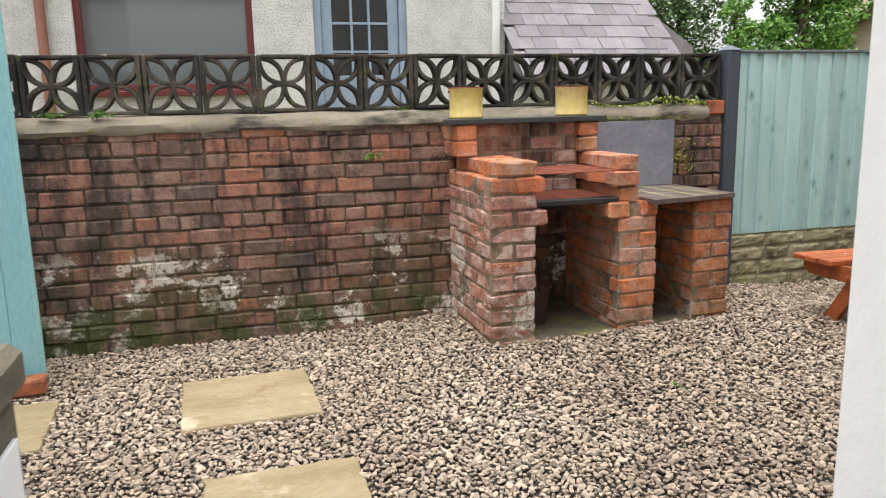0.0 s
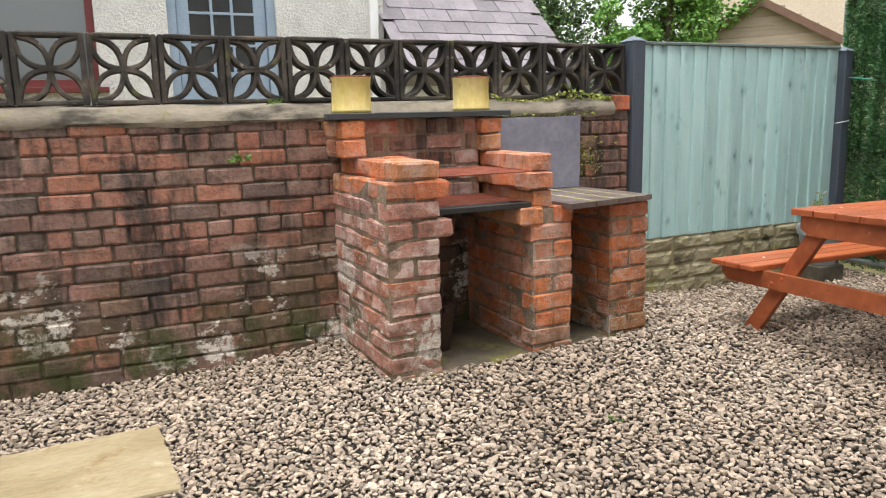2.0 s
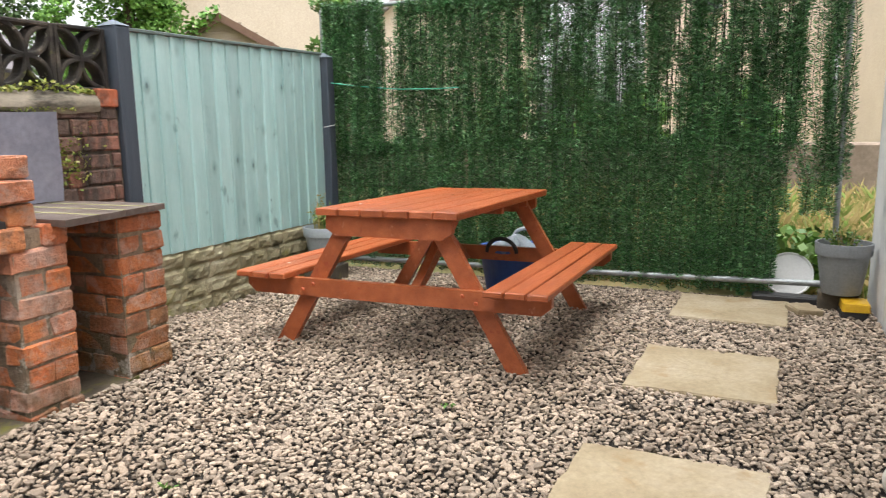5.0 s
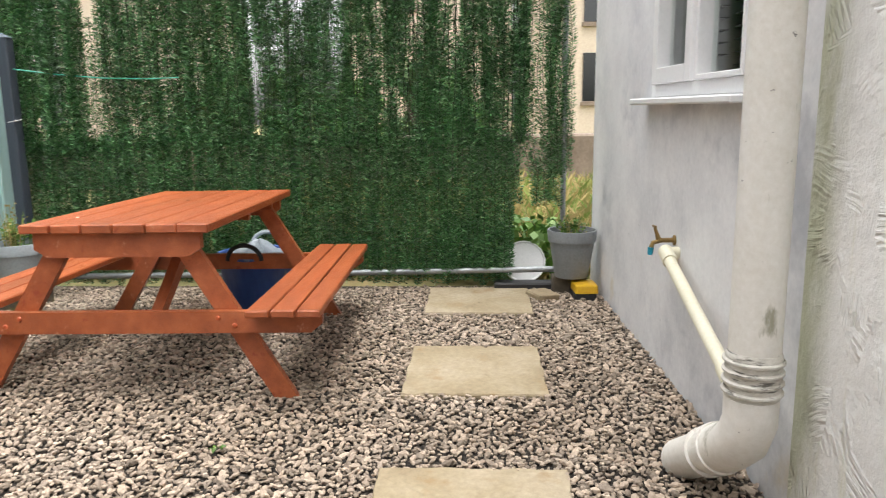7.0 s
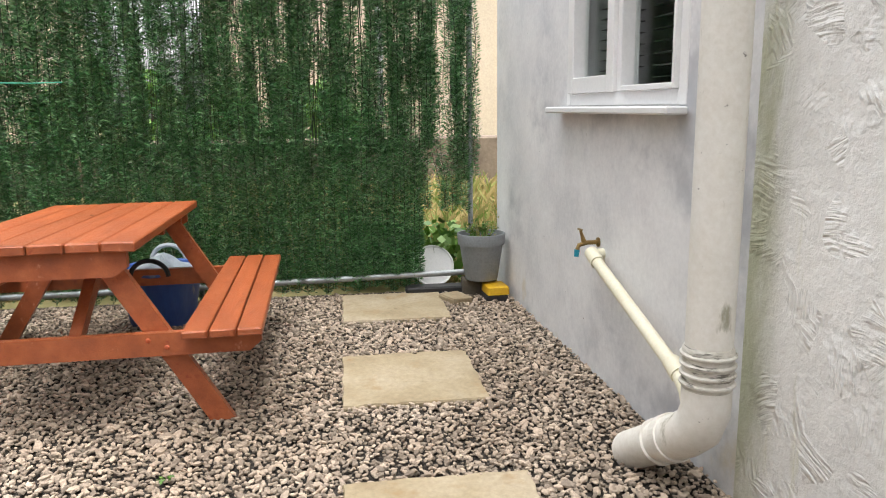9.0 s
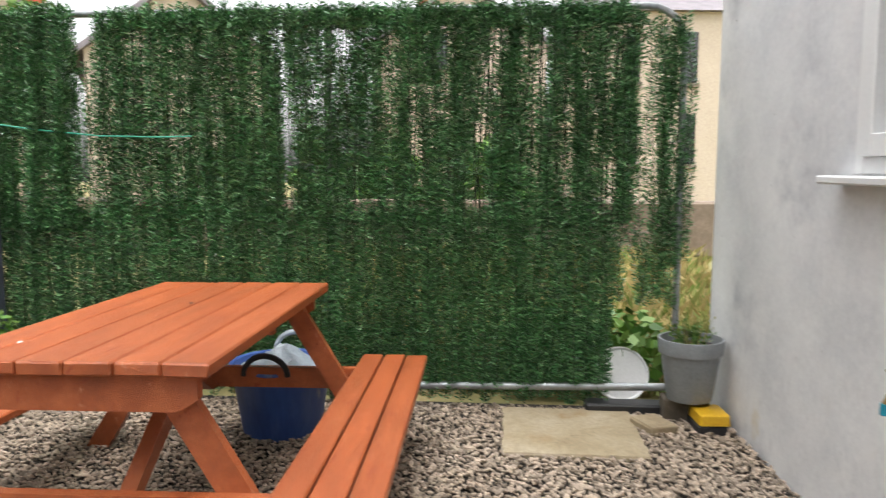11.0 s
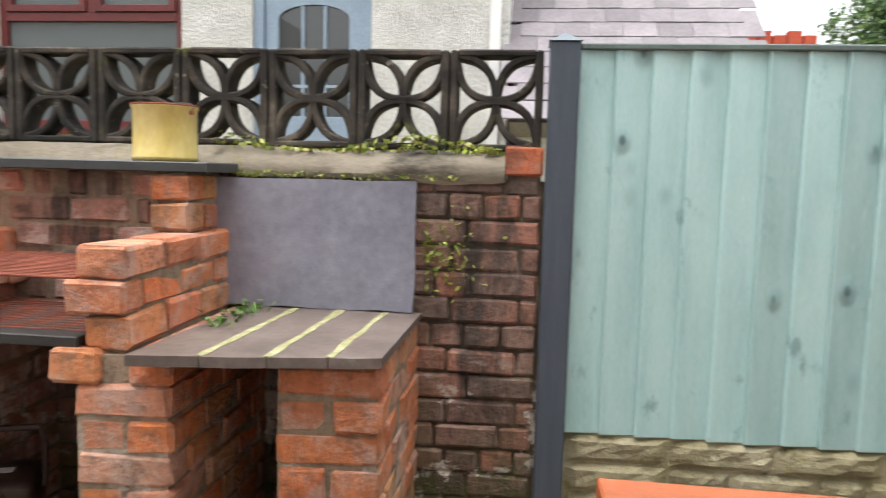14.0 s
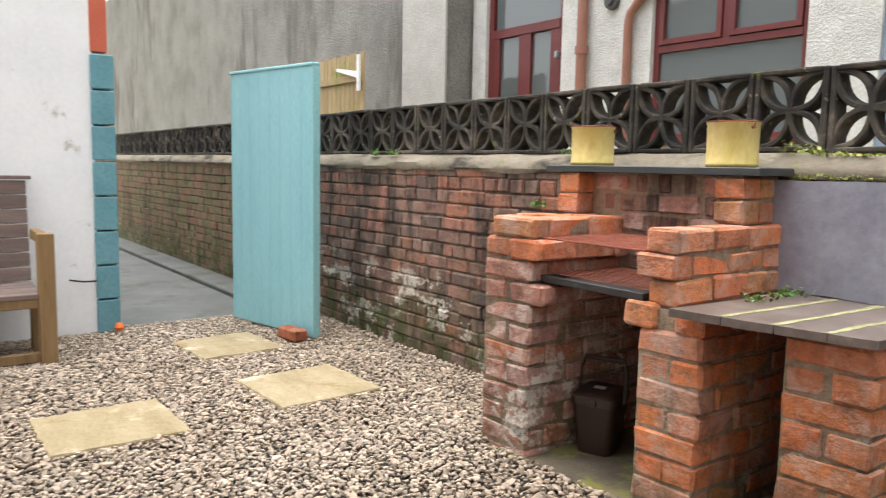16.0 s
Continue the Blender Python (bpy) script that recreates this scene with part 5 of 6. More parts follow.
wall_with_hole(0.0, U_SPLIT, 5.6, (0.45, 1.345, 0.835, 1.95), COMBED_RENDER, "white combed render")
wall_with_hole(U_SPLIT, U_END, 5.6, (2.40, 3.55, 1.19, 2.27), SMOOTH_RENDER, "blotchy grey-white smooth render")
Shape().box(0.0, -5.5, -0.1, 0.28, -0.285, 5.6, 0.001).done("wall_panel", WHITE_RENDER, house, "white painted render")
# unseen back wall, added to keep sky light out behind the windows
Shape().box(0.285, -5.5, -0.1, U_END - 0.285, -5.3, 5.6, 0.001).done("wall_panel", WHITE_RENDER, house, "white painted render")
Shape().box(U_END - 0.28, -5.5, -0.1, U_END, -0.285, 5.6, 0.001).done("wall_panel", SMOOTH_RENDER, house, "grey-white smooth render")
Shape().prism([(-0.2, 5.6), (U_END + 0.2, 5.6), (U_END / 2, 7.6)], -5.7, 0.2).done("roof", ROOFSLATE, house, "grey slate roof")


def house_window(a, b, c, d, mull, label, sill_mat):
    w = thing("window_1", label, "window", HM, kind="structure")
    y0, y1 = -0.07, 0.004
    f = 0.055
    s = Shape()
    s.box(a, y0, c, a + f, y1, d), s.box(b - f, y0, c, b, y1, d), s.box(a + f, y0, c, b - f, y1, c + f), s.box(a + f, y0, d - f, b - f, y1, d), s.box(mull - 0.03, y0, c + f, mull + 0.03, y1, d - f)
    s.done("window_frame", UPVC, w)
    for p, q in ((a + f, mull - 0.03), (mull + 0.03, b - f)):
        s = Shape()
        g = 0.068 if p > a + 0.3 else 0.02
        s.box(p, y0 + 0.01, c + f, p + g, y1 + 0.018, d - f), s.box(q - g, y0 + 0.01, c + f, q, y1 + 0.018, d - f), s.box(p + g, y0 + 0.01, c + f, q - g, y1 + 0.018, c + f + g), s.box(p + g, y0 + 0.01, d - f - g, q - g, y1 + 0.018, d - f)
        sash = s.done("sash", UPVC, w)
        s = Shape().box(p + g, -0.045, c + f + g, q - g, -0.032, d - f - g, 0.001)
        s.done("pane", PANE_CLEAR, sash).visible_shadow = False
        z = c + f + g + 0.03
        while z < d - f - g - 0.02:
            Shape().box(p + g, -0.150, z, q - g, -0.116, z + 0.003, 0.001).done("blind_slat", BLINDMAT, w)
            z += 0.045
    # flat near-black sheet in place of an unlit room
    Shape().box(a - 0.02, -0.6, c - 0.1, b + 0.02, -0.55, d + 0.1).done("dark_room_sheet", DARKROOM, w, "near-black sheet standing for the unlit room behind the blind")
    Shape().box(a - 0.02, 0.0045, c - 0.032, b + 0.085, 0.085, c - 0.004, 0.006).done("window_sill", sill_mat, w)
    return w


PANE_CLEAR, nt_, b_ = nodes_of("clear_glass")
b_.inputs["Base Color"].default_value = (0.9, 0.95, 0.93, 1)
b_.inputs["Roughness"].default_value = 0.02
b_.inputs["IOR"].default_value = 1.2
b_.inputs["Transmission Weight"].default_value = 1.0
# the darkness of unlit rooms, put into a near-black colour
DARKROOM = surface("room_shade_black", [(0, (0.006, 0.006, 0.006)), (1, (0.014, 0.014, 0.013))], 2, 0.9, 0)
BLINDMAT = surface("blind_slats", [(0, (0.035, 0.04, 0.037)), (1, (0.06, 0.065, 0.06))], 4, 0.5, 0)
house_window(2.40, 3.55, 1.19, 2.27, 2.94, "white upvc casement window with blinds in the grey wall", UPVC)

w2 = thing("window_2", "grey window reveal with dark slate sill in the white wall", "window", HM, kind="structure")
s = Shape().box(1.285, -0.20, 0.84, 1.344, -0.002, 1.945, 0.002).box(0.451, -0.20, 0.84, 0.51, -0.002, 1.945, 0.002)
s.done("window_frame", REVEAL, w2)
Shape().box(0.51, -0.16, 0.84, 1.285, -0.14, 1.945, 0.001).done("pane", PANE_DARK, w2)
Shape().box(0.38, -0.19, 0.797, 1.40, 0.06, 0.834, 0.004).done("window_sill", DARKSLATE, w2, "dark slate sill")

soil_pipe = thing("soil_pipe", "large off-white plastic downpipe with ribbed collar and angled shoe", "pipe")
px, py, pr = 2.62, 0.59, 0.066
Shape().tube([(px, py, 0.5), (px, py, 3.0), (px, py, 5.4)], pr, 32).done("pipe", PIPE, soil_pipe, smooth=True)
prof = [(pr + 0.002, 0.395)]
for k in range(4):
    z = 0.41 + k * 0.028
    prof += [(pr + 0.006, z), (pr + 0.012, z + 0.004), (pr + 0.012, z + 0.009), (pr + 0.006, z + 0.013), (pr + 0.005, z + 0.022)]
prof += [(pr + 0.001, 0.525)]
Shape().lathe(prof, 40, (px, py, 0)).done("collar", surface("dirty_plastic_collar", [(0, (0.30, 0.28, 0.23)), (0.5, (0.52, 0.50, 0.45)), (1, (0.66, 0.64, 0.60))], 14, 0.6, 0.2, 60, (1, 1, 3), stains=[((0.10, 0.095, 0.08), 18, 0.54, 0.64, (0.6, 0.6, 4))]), soil_pipe, "ribbed dirty collar", smooth=True)
foot = Vector((2.99, 0.66, 0.035))
bend = [Vector((px, py, 0.40)), Vector((px, py, 0.33)), Vector((px + 0.025, py + 0.006, 0.27)), Vector((px + 0.075, py + 0.018, 0.225))]
d = (foot - bend[-1])
bend += [bend[-1] + d * 0.25]
Shape().tube(bend, pr + 0.004, 32).done("elbow", PIPE, soil_pipe, smooth=True)
Shape().tube([bend[-1] - d * 0.08, bend[-1] + d * 0.02], pr + 0.010, 32).done("ring", PIPE, soil_pipe)
Shape().tube([bend[-1] + d * 0.16, bend[-1] + d * 0.2], pr + 0.009, 32).done("ring", PIPE, soil_pipe)
Shape().tube([bend[-1], foot], pr, 32).done("shoe", PIPE, soil_pipe, smooth=True)
over = thing("overflow_pipe", "cream plastic overflow pipe slanting down the wall into the downpipe", "pipe")
Shape().tube([(3.745, 0.49, 0.565), (3.745, 0.53, 0.565), (3.725, 0.548, 0.56), (3.65, 0.552, 0.54), (2.84, 0.57, 0.36), (2.76, 0.58, 0.33), (2.70, 0.59, 0.27)], 0.024, 16).done("pipe", CREAM_PIPE, over, smooth=True)
Shape().tube([(3.755, 0.550, 0.570), (3.665, 0.551, 0.544)], 0.030, 16).done("socket", CREAM_PIPE, over, smooth=True)
Shape().tube([(2.90, 0.568, 0.377), (2.83, 0.57, 0.357)], 0.030, 16).done("socket", CREAM_PIPE, over, smooth=True)
tap = thing("garden_tap", "aged brass garden tap with a blue hose connector on the wall", "tap", pose(3.80, 0.502, 0.607, 0, 0, 2) @ Matrix.Scale(0.8, 4))
Shape().tube([(0, 0, 0), (0, 0.008, 0)], 0.026, 18).done("flange", BRASS, tap, smooth=True)
Shape().tube([(0, 0.0, 0), (0, 0.06, 0.0), (0, 0.09, 0.0)], [0.013, 0.012, 0.016], 14).done("body", BRASS, tap, smooth=True)
Shape().tube([(0, 0.08, -0.004), (0, 0.112, -0.012), (0, 0.122, -0.04)], 0.012, 12).done("spout", BRASS, tap, smooth=True)
Shape().tube([(0, 0.082, 0.0), (0.0, 0.098, 0.045), (0.0, 0.105, 0.07)], [0.015, 0.009, 0.008], 12).done("stem", BRASS, tap, smooth=True)
Shape().tube([(-0.028, 0.108, 0.075), (0.028, 0.108, 0.072)], 0.006, 10).done("handle", BRASS, tap, smooth=True)
Shape().tube([(0, 0.122, -0.036), (0, 0.126, -0.075)], [0.016, 0.013], 14).done("hose_connector", BLUEPLASTIC, tap, "bright blue hose connector", smooth=True)

# ---- west side: open gate, white outbuilding, bench ----
gate = thing("gate", "open pale teal boarded gate standing near the brick wall", "gate", pose(-1.725, 3.56, 0.03, 0, 0, 12))
for i in range(8):
    w = 0.985 / 8
    Shape().box(i * w, -0.022, 0.0, (i + 1) * w - 0.0015, 0.0, 1.85, 0.002).done("board", GATE_TEAL, gate)
Shape().box(-0.005, -0.03, 1.851, 0.99, 0.04, 1.872, 0.004).done("capping", GATE_TEAL, gate)
for z in (0.15, 0.9, 1.65):
    Shape().box(0.02, 0.001, z, 0.965, 0.035, z + 0.09).done("ledge", GATE_TEAL, gate)
Shape().box(0.967, -0.024, 0.0, 0.992, 0.038, 1.85, 0.004).done("edge_batten", surface("light_teal_edge", [(0, (0.24, 0.5, 0.53)), (1, (0.3, 0.56, 0.58))], 3, 0.5, 0.1), gate, "lighter teal edge batten")
tagged(Shape().box(-0.11, -0.053, 0.0, 0.11, 0.053, 0.075, 0.009, 0.003).done("loose_brick", ORANGE_BRICK, at=pose(-0.84, 3.63, 0.02, 0, 0, 8)), "loose orange brick wedged at the foot of the gate", "brick")

out = thing("outbuilding", "white rendered outbuilding with teal corner blocks beside the alley", "outbuilding", kind="structure")
Shape().box(-8, -2.5, -0.1, -1.76, 2.58, 4.2, 0.002).done("wall", WHITE_RENDER, out)
for i in range(8):
    Shape().box(-2.05, 2.565, 0.01 + i * 0.243, -1.732, 2.715, 0.24 + i * 0.243, 0.006).done("corner_block", QUOIN, out, "teal painted corner block")
Shape().box(-1.85, 2.57, 1.96, -1.75, 2.68, 4.2, 0.003).done("orange_trim", surface("orange_red_trim", [(0, (0.5, 0.10, 0.05)), (1, (0.56, 0.13, 0.07))], 4, 0.6, 0.1), out, "orange-red painted trim")
s = Shape().lathe([(0, -0.035), (0.02, -0.028), (0.035, 0), (0.02, 0.028), (0, 0.035)], 14)
tagged(s.done("orange_ball", ORANGEPLASTIC, smooth=True, at=pose(-1.68, 2.69, 0.05)), "small orange plastic ball at the white corner", "ball")
tagged(Shape().tube([(-1.75, 2.58, 0.38), (-1.72, 2.48, 0.385), (-1.74, 2.39, 0.40)], 0.006, 6).done("cable", BLACKRUBBER), "short black cable sticking out of the white wall", "cable")

bench = thing("garden_bench", "brown wooden garden bench with timber posts against the white wall", "bench", pose(-0.11, 0.01, 0))
for i in range(7):
    z = 0.44 + i * 0.093
    Shape().box(-1.50 - 0.012 * i, 0.75, z, -1.475 - 0.012 * i, 2.13, z + 0.086, 0.003).done("back_board", OLDWOOD, bench)
Shape().box(-1.61, 0.75, 1.092, -1.53, 2.16, 1.115, 0.003).done("back_capping", OLDWOOD, bench)
for i in range(5):
    x = -1.46 + i * 0.104
    Shape().box(x, 0.72, 0.40, x + 0.098, 2.13, 0.43, 0.003).done("seat_board", OLDWOOD, bench)
for y in (0.74, 2.10):
    Shape().box(-1.0, y, 0.0, -0.91, y + 0.09, 0.79, 0.004).done("post", TANWOOD, bench)
    Shape().box(-1.36, y, 0.0, -1.27, y + 0.09, 0.40, 0.004).done("post", TANWOOD, bench)
    Shape().box(-1.38, y + 0.02, 0.72, -1.005, y + 0.07, 0.785, 0.003).done("arm_rail", TANWOOD, bench)
Shape().box(-0.985, 0.83, 0.02, -0.945, 2.10, 0.075, 0.003).done("front_rail", TANWOOD, bench)
Shape().box(-0.985, 0.83, 0.345, -0.95, 2.10, 0.399, 0.003).done("front_rail", TANWOOD, bench)

gp = thing("low_gate_post", "grey weathered timber post with white panel beside the path", "post")
Shape().box(-0.14, 0.30, 1.115, 0.036, 0.46, 1.15, 0.006, 0.002).done("cap", GREYWOOD, gp)
Shape().box(-0.125, 0.315, 0.0, 0.030, 0.445, 1.114, 0.004).done("shaft", GREYWOOD, gp)
Shape().box(0.0305, 0.335, 0.02, 0.0345, 0.425, 1.09, 0.002).done("panel", WHITE_RENDER, gp, "peeling white panel")

# ---- neighbouring house ----
NY = 7.2
NM = Matrix.Translation((-0.225, 7.64 - 1.065 * NY, -0.09)) @ Matrix.Diagonal((1.065, 1.065, 1.075, 1))
nb_ = thing("neighbour_house", "white roughcast neighbouring house with maroon window and blue door", "house", NM)
s = Shape()
holes = [(-3.30, -2.02, 0.2, 3.6), (-0.84, 0.67, 1.50, 2.95), (1.22, 2.12, 0.2, 2.74)]
xs_ = [-3.55] + [v for h in holes for v in h[:2]] + [3.12]
for i in range(0, 8, 2):
    Shape().box(xs_[i], NY, 0, xs_[i + 1], NY + 0.3, 6.0, 0.001).done("wall_panel", ROUGHCAST, nb_)
for a, b, c, d in holes:
    Shape().box(a, NY, 0, b, NY + 0.3, c, 0.001).done("wall_panel", ROUGHCAST, nb_)
    Shape().box(a, NY, d, b, NY + 0.3, 6.0, 0.001).done("wall_panel", ROUGHCAST, nb_)
Shape().box(2.82, NY + 0.305, 0, 3.12, NY + 7, 6.0, 0.001).done("wall", ROUGHCAST, nb_)
# one near-black sheet stands in for the unlit rooms
Shape().box(-3.5, NY + 1.2, 0, 3.0, NY + 1.3, 6, 0.001).done("dark_room_sheet", DARKROOM, nb_, "near-black sheet standing for the unlit rooms behind the windows")
Shape().box(2.98, NY - 0.03, 0.0, 3.06, NY - 0.002, 6.0, 0.004).done("corner_strip", UPVC, nb_)
s2 = Shape().add([(-14, NY - 0.4, 6.0), (3.4, NY - 0.4, 6.0), (3.4, NY + 7.4, 6.0), (-14, NY + 7.4, 6.0), (-14, NY + 3.5, 8.8), (3.4, NY + 3.5, 8.8)], [(0, 1, 5, 4), (2, 3, 4, 5), (1, 2, 5), (0, 3, 4), (0, 1, 2, 3)])
s2.done("roof", ROOFSLATE, nb_, "grey slate roof")
wing = thing("pebbledash_wing", "grey pebbledashed rear wing of the neighbouring house", "house", NM)
Shape().box(-60, NY - 0.35, 0, -3.62, NY + 5, 6.0, 0.004).done("wall", PEBBLEDASH, wing)
Shape().box(-4.55, NY - 0.385, 0, -3.60, NY - 0.352, 6.0, 0.004).done("quoin_strip", surface("pale_render_strip", [(0, (0.40, 0.385, 0.36)), (1, (0.5, 0.485, 0.46))], 3, 0.95, 0.9, 50, distance=0.015), wing, "paler render strip")


def frame_bars(s, a, b, c, d, f, y0, y1):
    s.box(a, y0, c, a + f, y1, d), s.box(b - f, y0, c, b, y1, d), s.box(a + f, y0, c, b - f, y1, c + f), s.box(a + f, y0, d - f, b - f, y1, d)


win = thing("window", "maroon-framed window with two top lights in the roughcast wall", "window", NM)
s = Shape()
frame_bars(s, -0.84, 0.67, 1.50, 2.95, 0.06, NY + 0.05, NY + 0.13)
s.box(-0.78, NY + 0.045, 2.305, 0.61, NY + 0.13, 2.37), s.box(-0.115, NY + 0.05, 2.37, -0.045, NY + 0.13, 2.89)
s.done("window_frame", MAROON, win)
for a, b in ((-0.775, -0.12), (-0.04, 0.605)):
    s = Shape()
    frame_bars(s, a, b, 2.375, 2.885, 0.05, NY + 0.03, NY + 0.09)
    light = s.done("top_light", MAROON, win)
    Shape().box(a + 0.05, NY + 0.07, 2.425, b - 0.05, NY + 0.08, 2.835, 0.001).done("pane", PANE, light)
Shape().box(-0.78, NY + 0.08, 1.56, 0.61, NY + 0.09, 2.305, 0.001).done("pane", PANE, win)
Shape().box(-0.9, NY - 0.06, 1.455, 0.73, NY + 0.05, 1.498).done("window_sill", MAROON, win)
door = thing("door", "blue-grey panelled door with arched nine-pane glazing", "door", NM)
s = Shape()
frame_bars(s, 1.22, 2.12, 0.2, 2.74, 0.075, NY + 0.03, NY + 0.12)
s.done("door_frame", BLUEDOOR, door)
s = Shape().box(1.30, NY + 0.06, 0.21, 1.40, NY + 0.1, 2.66, 0.003).box(1.94, NY + 0.06, 0.21, 2.04, NY + 0.1, 2.66, 0.003).box(1.40, NY + 0.06, 0.21, 1.94, NY + 0.1, 1.62, 0.003)
s.done("door_leaf", BLUEDOOR, door)
arch = [(1.40, 2.665), (1.40, 2.33)] + [(1.67 - 0.27 * math.cos(t), 2.33 + 0.10 * math.sin(t)) for t in [math.pi * i / 12 for i in range(1, 12)]] + [(1.94, 2.33), (1.94, 2.665)]
Shape().prism(arch, NY + 0.061, NY + 0.099).done("arched_head", BLUEDOOR, door)
for x in (1.575, 1.745):
    Shape().box(x, NY + 0.062, 1.62, x + 0.022, NY + 0.095, 2.42, 0.002).done("glazing_bar", BLUEDOOR, door)
for z in (1.83, 2.09):
    Shape().box(1.40, NY + 0.064, z, 1.94, NY + 0.094, z + 0.022, 0.002).done("glazing_bar", BLUEDOOR, door)
Shape().box(1.40, NY + 0.085, 1.60, 1.94, NY + 0.092, 2.45, 0.001).done("pane", PANE_DARK, door)
pd = thing("porch_door", "maroon glazed door with top light in the neighbouring house", "door", NM)
s = Shape()
frame_bars(s, -3.30, -2.02, 0.2, 3.6, 0.08, NY + 0.05, NY + 0.13)
s.box(-3.22, NY + 0.04, 2.72, -2.10, NY + 0.13, 2.82), s.box(-2.76, NY + 0.05, 0.28, -2.56, NY + 0.13, 2.72), s.box(-2.24, NY + 0.05, 0.28, -2.10, NY + 0.13, 2.72), s.box(-3.22, NY + 0.05, 0.28, -3.10, NY + 0.13, 2.72)
s.done("door_frame", MAROON, pd)
Shape().box(-3.2, NY + 0.085, 0.3, -2.1, NY + 0.095, 3.5, 0.001).done("pane", PANE, pd)
Shape().box(-2.13, NY - 0.0, 2.40, -2.09, NY + 0.05, 2.47, 0.004).done("latch", GALV, pd, "steel latch")
dp = thing("downpipe", "brown plastic downpipe with clip on the roughcast wall", "pipe", NM)
Shape().tube([(-1.66, NY - 0.07, 0), (-1.66, NY - 0.07, 6)], 0.055, 14).done("pipe", BROWNPIPE, dp, smooth=True)
Shape().tube([(-1.66, NY - 0.07, 2.38), (-1.66, NY - 0.07, 2.46)], 0.068, 14).done("clip", BROWNPIPE, dp, smooth=True)
dp = thing("downpipe", "brown plastic downpipe bending over the window", "pipe", NM)
Shape().tube([(-1.08, NY - 0.05, 0), (-1.08, NY - 0.05, 2.62), (-1.06, NY - 0.05, 2.70), (-0.98, NY - 0.05, 2.78), (-0.70, NY - 0.05, 2.97), (-0.3, NY - 0.05, 3.1)], 0.042, 14).done("pipe", BROWNPIPE, dp, smooth=True)
vent = thing("wall_vent", "round dark extractor vent cowl on the roughcast wall", "vent", NM @ pose(-1.32, NY, 2.86, 90, 0, 0))
Shape().lathe([(0.0, 0.09), (0.05, 0.085), (0.055, 0.05), (0.085, 0.045), (0.09, 0.0)], 20).done("cowl", surface("grey_vent_plastic", [(0, (0.05, 0.05, 0.055)), (1, (0.09, 0.09, 0.095))], 5, 0.5, 0.1), vent, smooth=True)
ngate = thing("timber_gate", "mossy pale timber gate panel with a white bracket behind the blocks", "gate panel")
for i in range(13):
    Shape().box(-5.9 + i * 0.12, 6.2, 0.0, -5.79 + i * 0.12, 6.225, 2.62 - 0.02 * (i % 2), 0.003).done("board", PALEWOOD, ngate)
Shape().box(-5.9, 6.17, 2.26, -4.35, 6.198, 2.34, 0.003).done("rail", PALEWOOD, ngate)
Shape().prism([(-4.95, 2.46), (-4.42, 2.38), (-4.42, 2.58), (-4.36, 2.58), (-4.36, 2.14), (-4.42, 2.14), (-4.42, 2.30), (-4.95, 2.42)], 6.14, 6.165).done("bracket", UPVC, ngate, "white strap bracket")

# ---- slate-roofed lean-to beyond the wall ----
lean = thing("lean_to", "low outbuilding with a grey slate roof beyond the block wall", "outbuilding")
Shape().box(3.16, 7.25, 0, 4.75, 10.5, 1.62, 0.003).done("wall", ROUGHCAST, lean)
EY, EZ, RY, RZ = 7.02, 1.62, 9.55, 3.95
sl = Vector((0, RY - EY, RZ - EZ))
L = sl.length
tilt = math.degrees(math.atan2(RZ - EZ, RY - EY))
SL_MESH = [Shape().box(-0.127, -0.19, -0.004, 0.127, 0.19, 0.004, 0.002, 0.0025, rng=random.Random(i)).mesh("slate", ROOFSLATE) for i in range(5)]
Shape().prism([(EY + 0.03, EZ - 0.03), (RY, RZ - 0.03), (RY + 1.0, RZ - 0.9), (RY + 1.0, 1.5), (EY + 0.2, 1.5)], 3.14, 4.82, "yz").done("roof_deck", ROOFSLATE, lean)
row = 0
while row * 0.2 < L - 0.05:
    t = (row * 0.2 + 0.15) / L
    for i in range(8):
        x = 3.24 + i * 0.258 + (0.129 if row % 2 else 0) - 0.06
        if 3.13 < x < 4.86:
            piece("slate", SL_MESH[(row * 3 + i) % 5], lean, pose(x, EY + (RY - EY) * t, EZ + (RZ - EZ) * t + 0.012 + rng.uniform(0, .004), tilt - 2.0, rng.uniform(-.4, .4), rng.uniform(-.6, .6)))
    row += 1
far_roof = thing("ridge_roof", "grey slate roof with red crested ridge tiles", "outbuilding")
Shape().prism([(4.9, 0), (7.6, 0), (7.6, 2.2), (6.8, 2.72), (5.1, 2.72), (4.9, 2.3)], 10.9, 13.5).done("roof", ROOFSLATE, far_roof)
for i in range(8):
    Shape().box(5.12 + i * 0.165, 10.86, 2.70, 5.27 + i * 0.165, 11.0, 2.88 if i % 2 else 2.93, 0.01).done("ridge_tile", REDBRICK, far_roof)

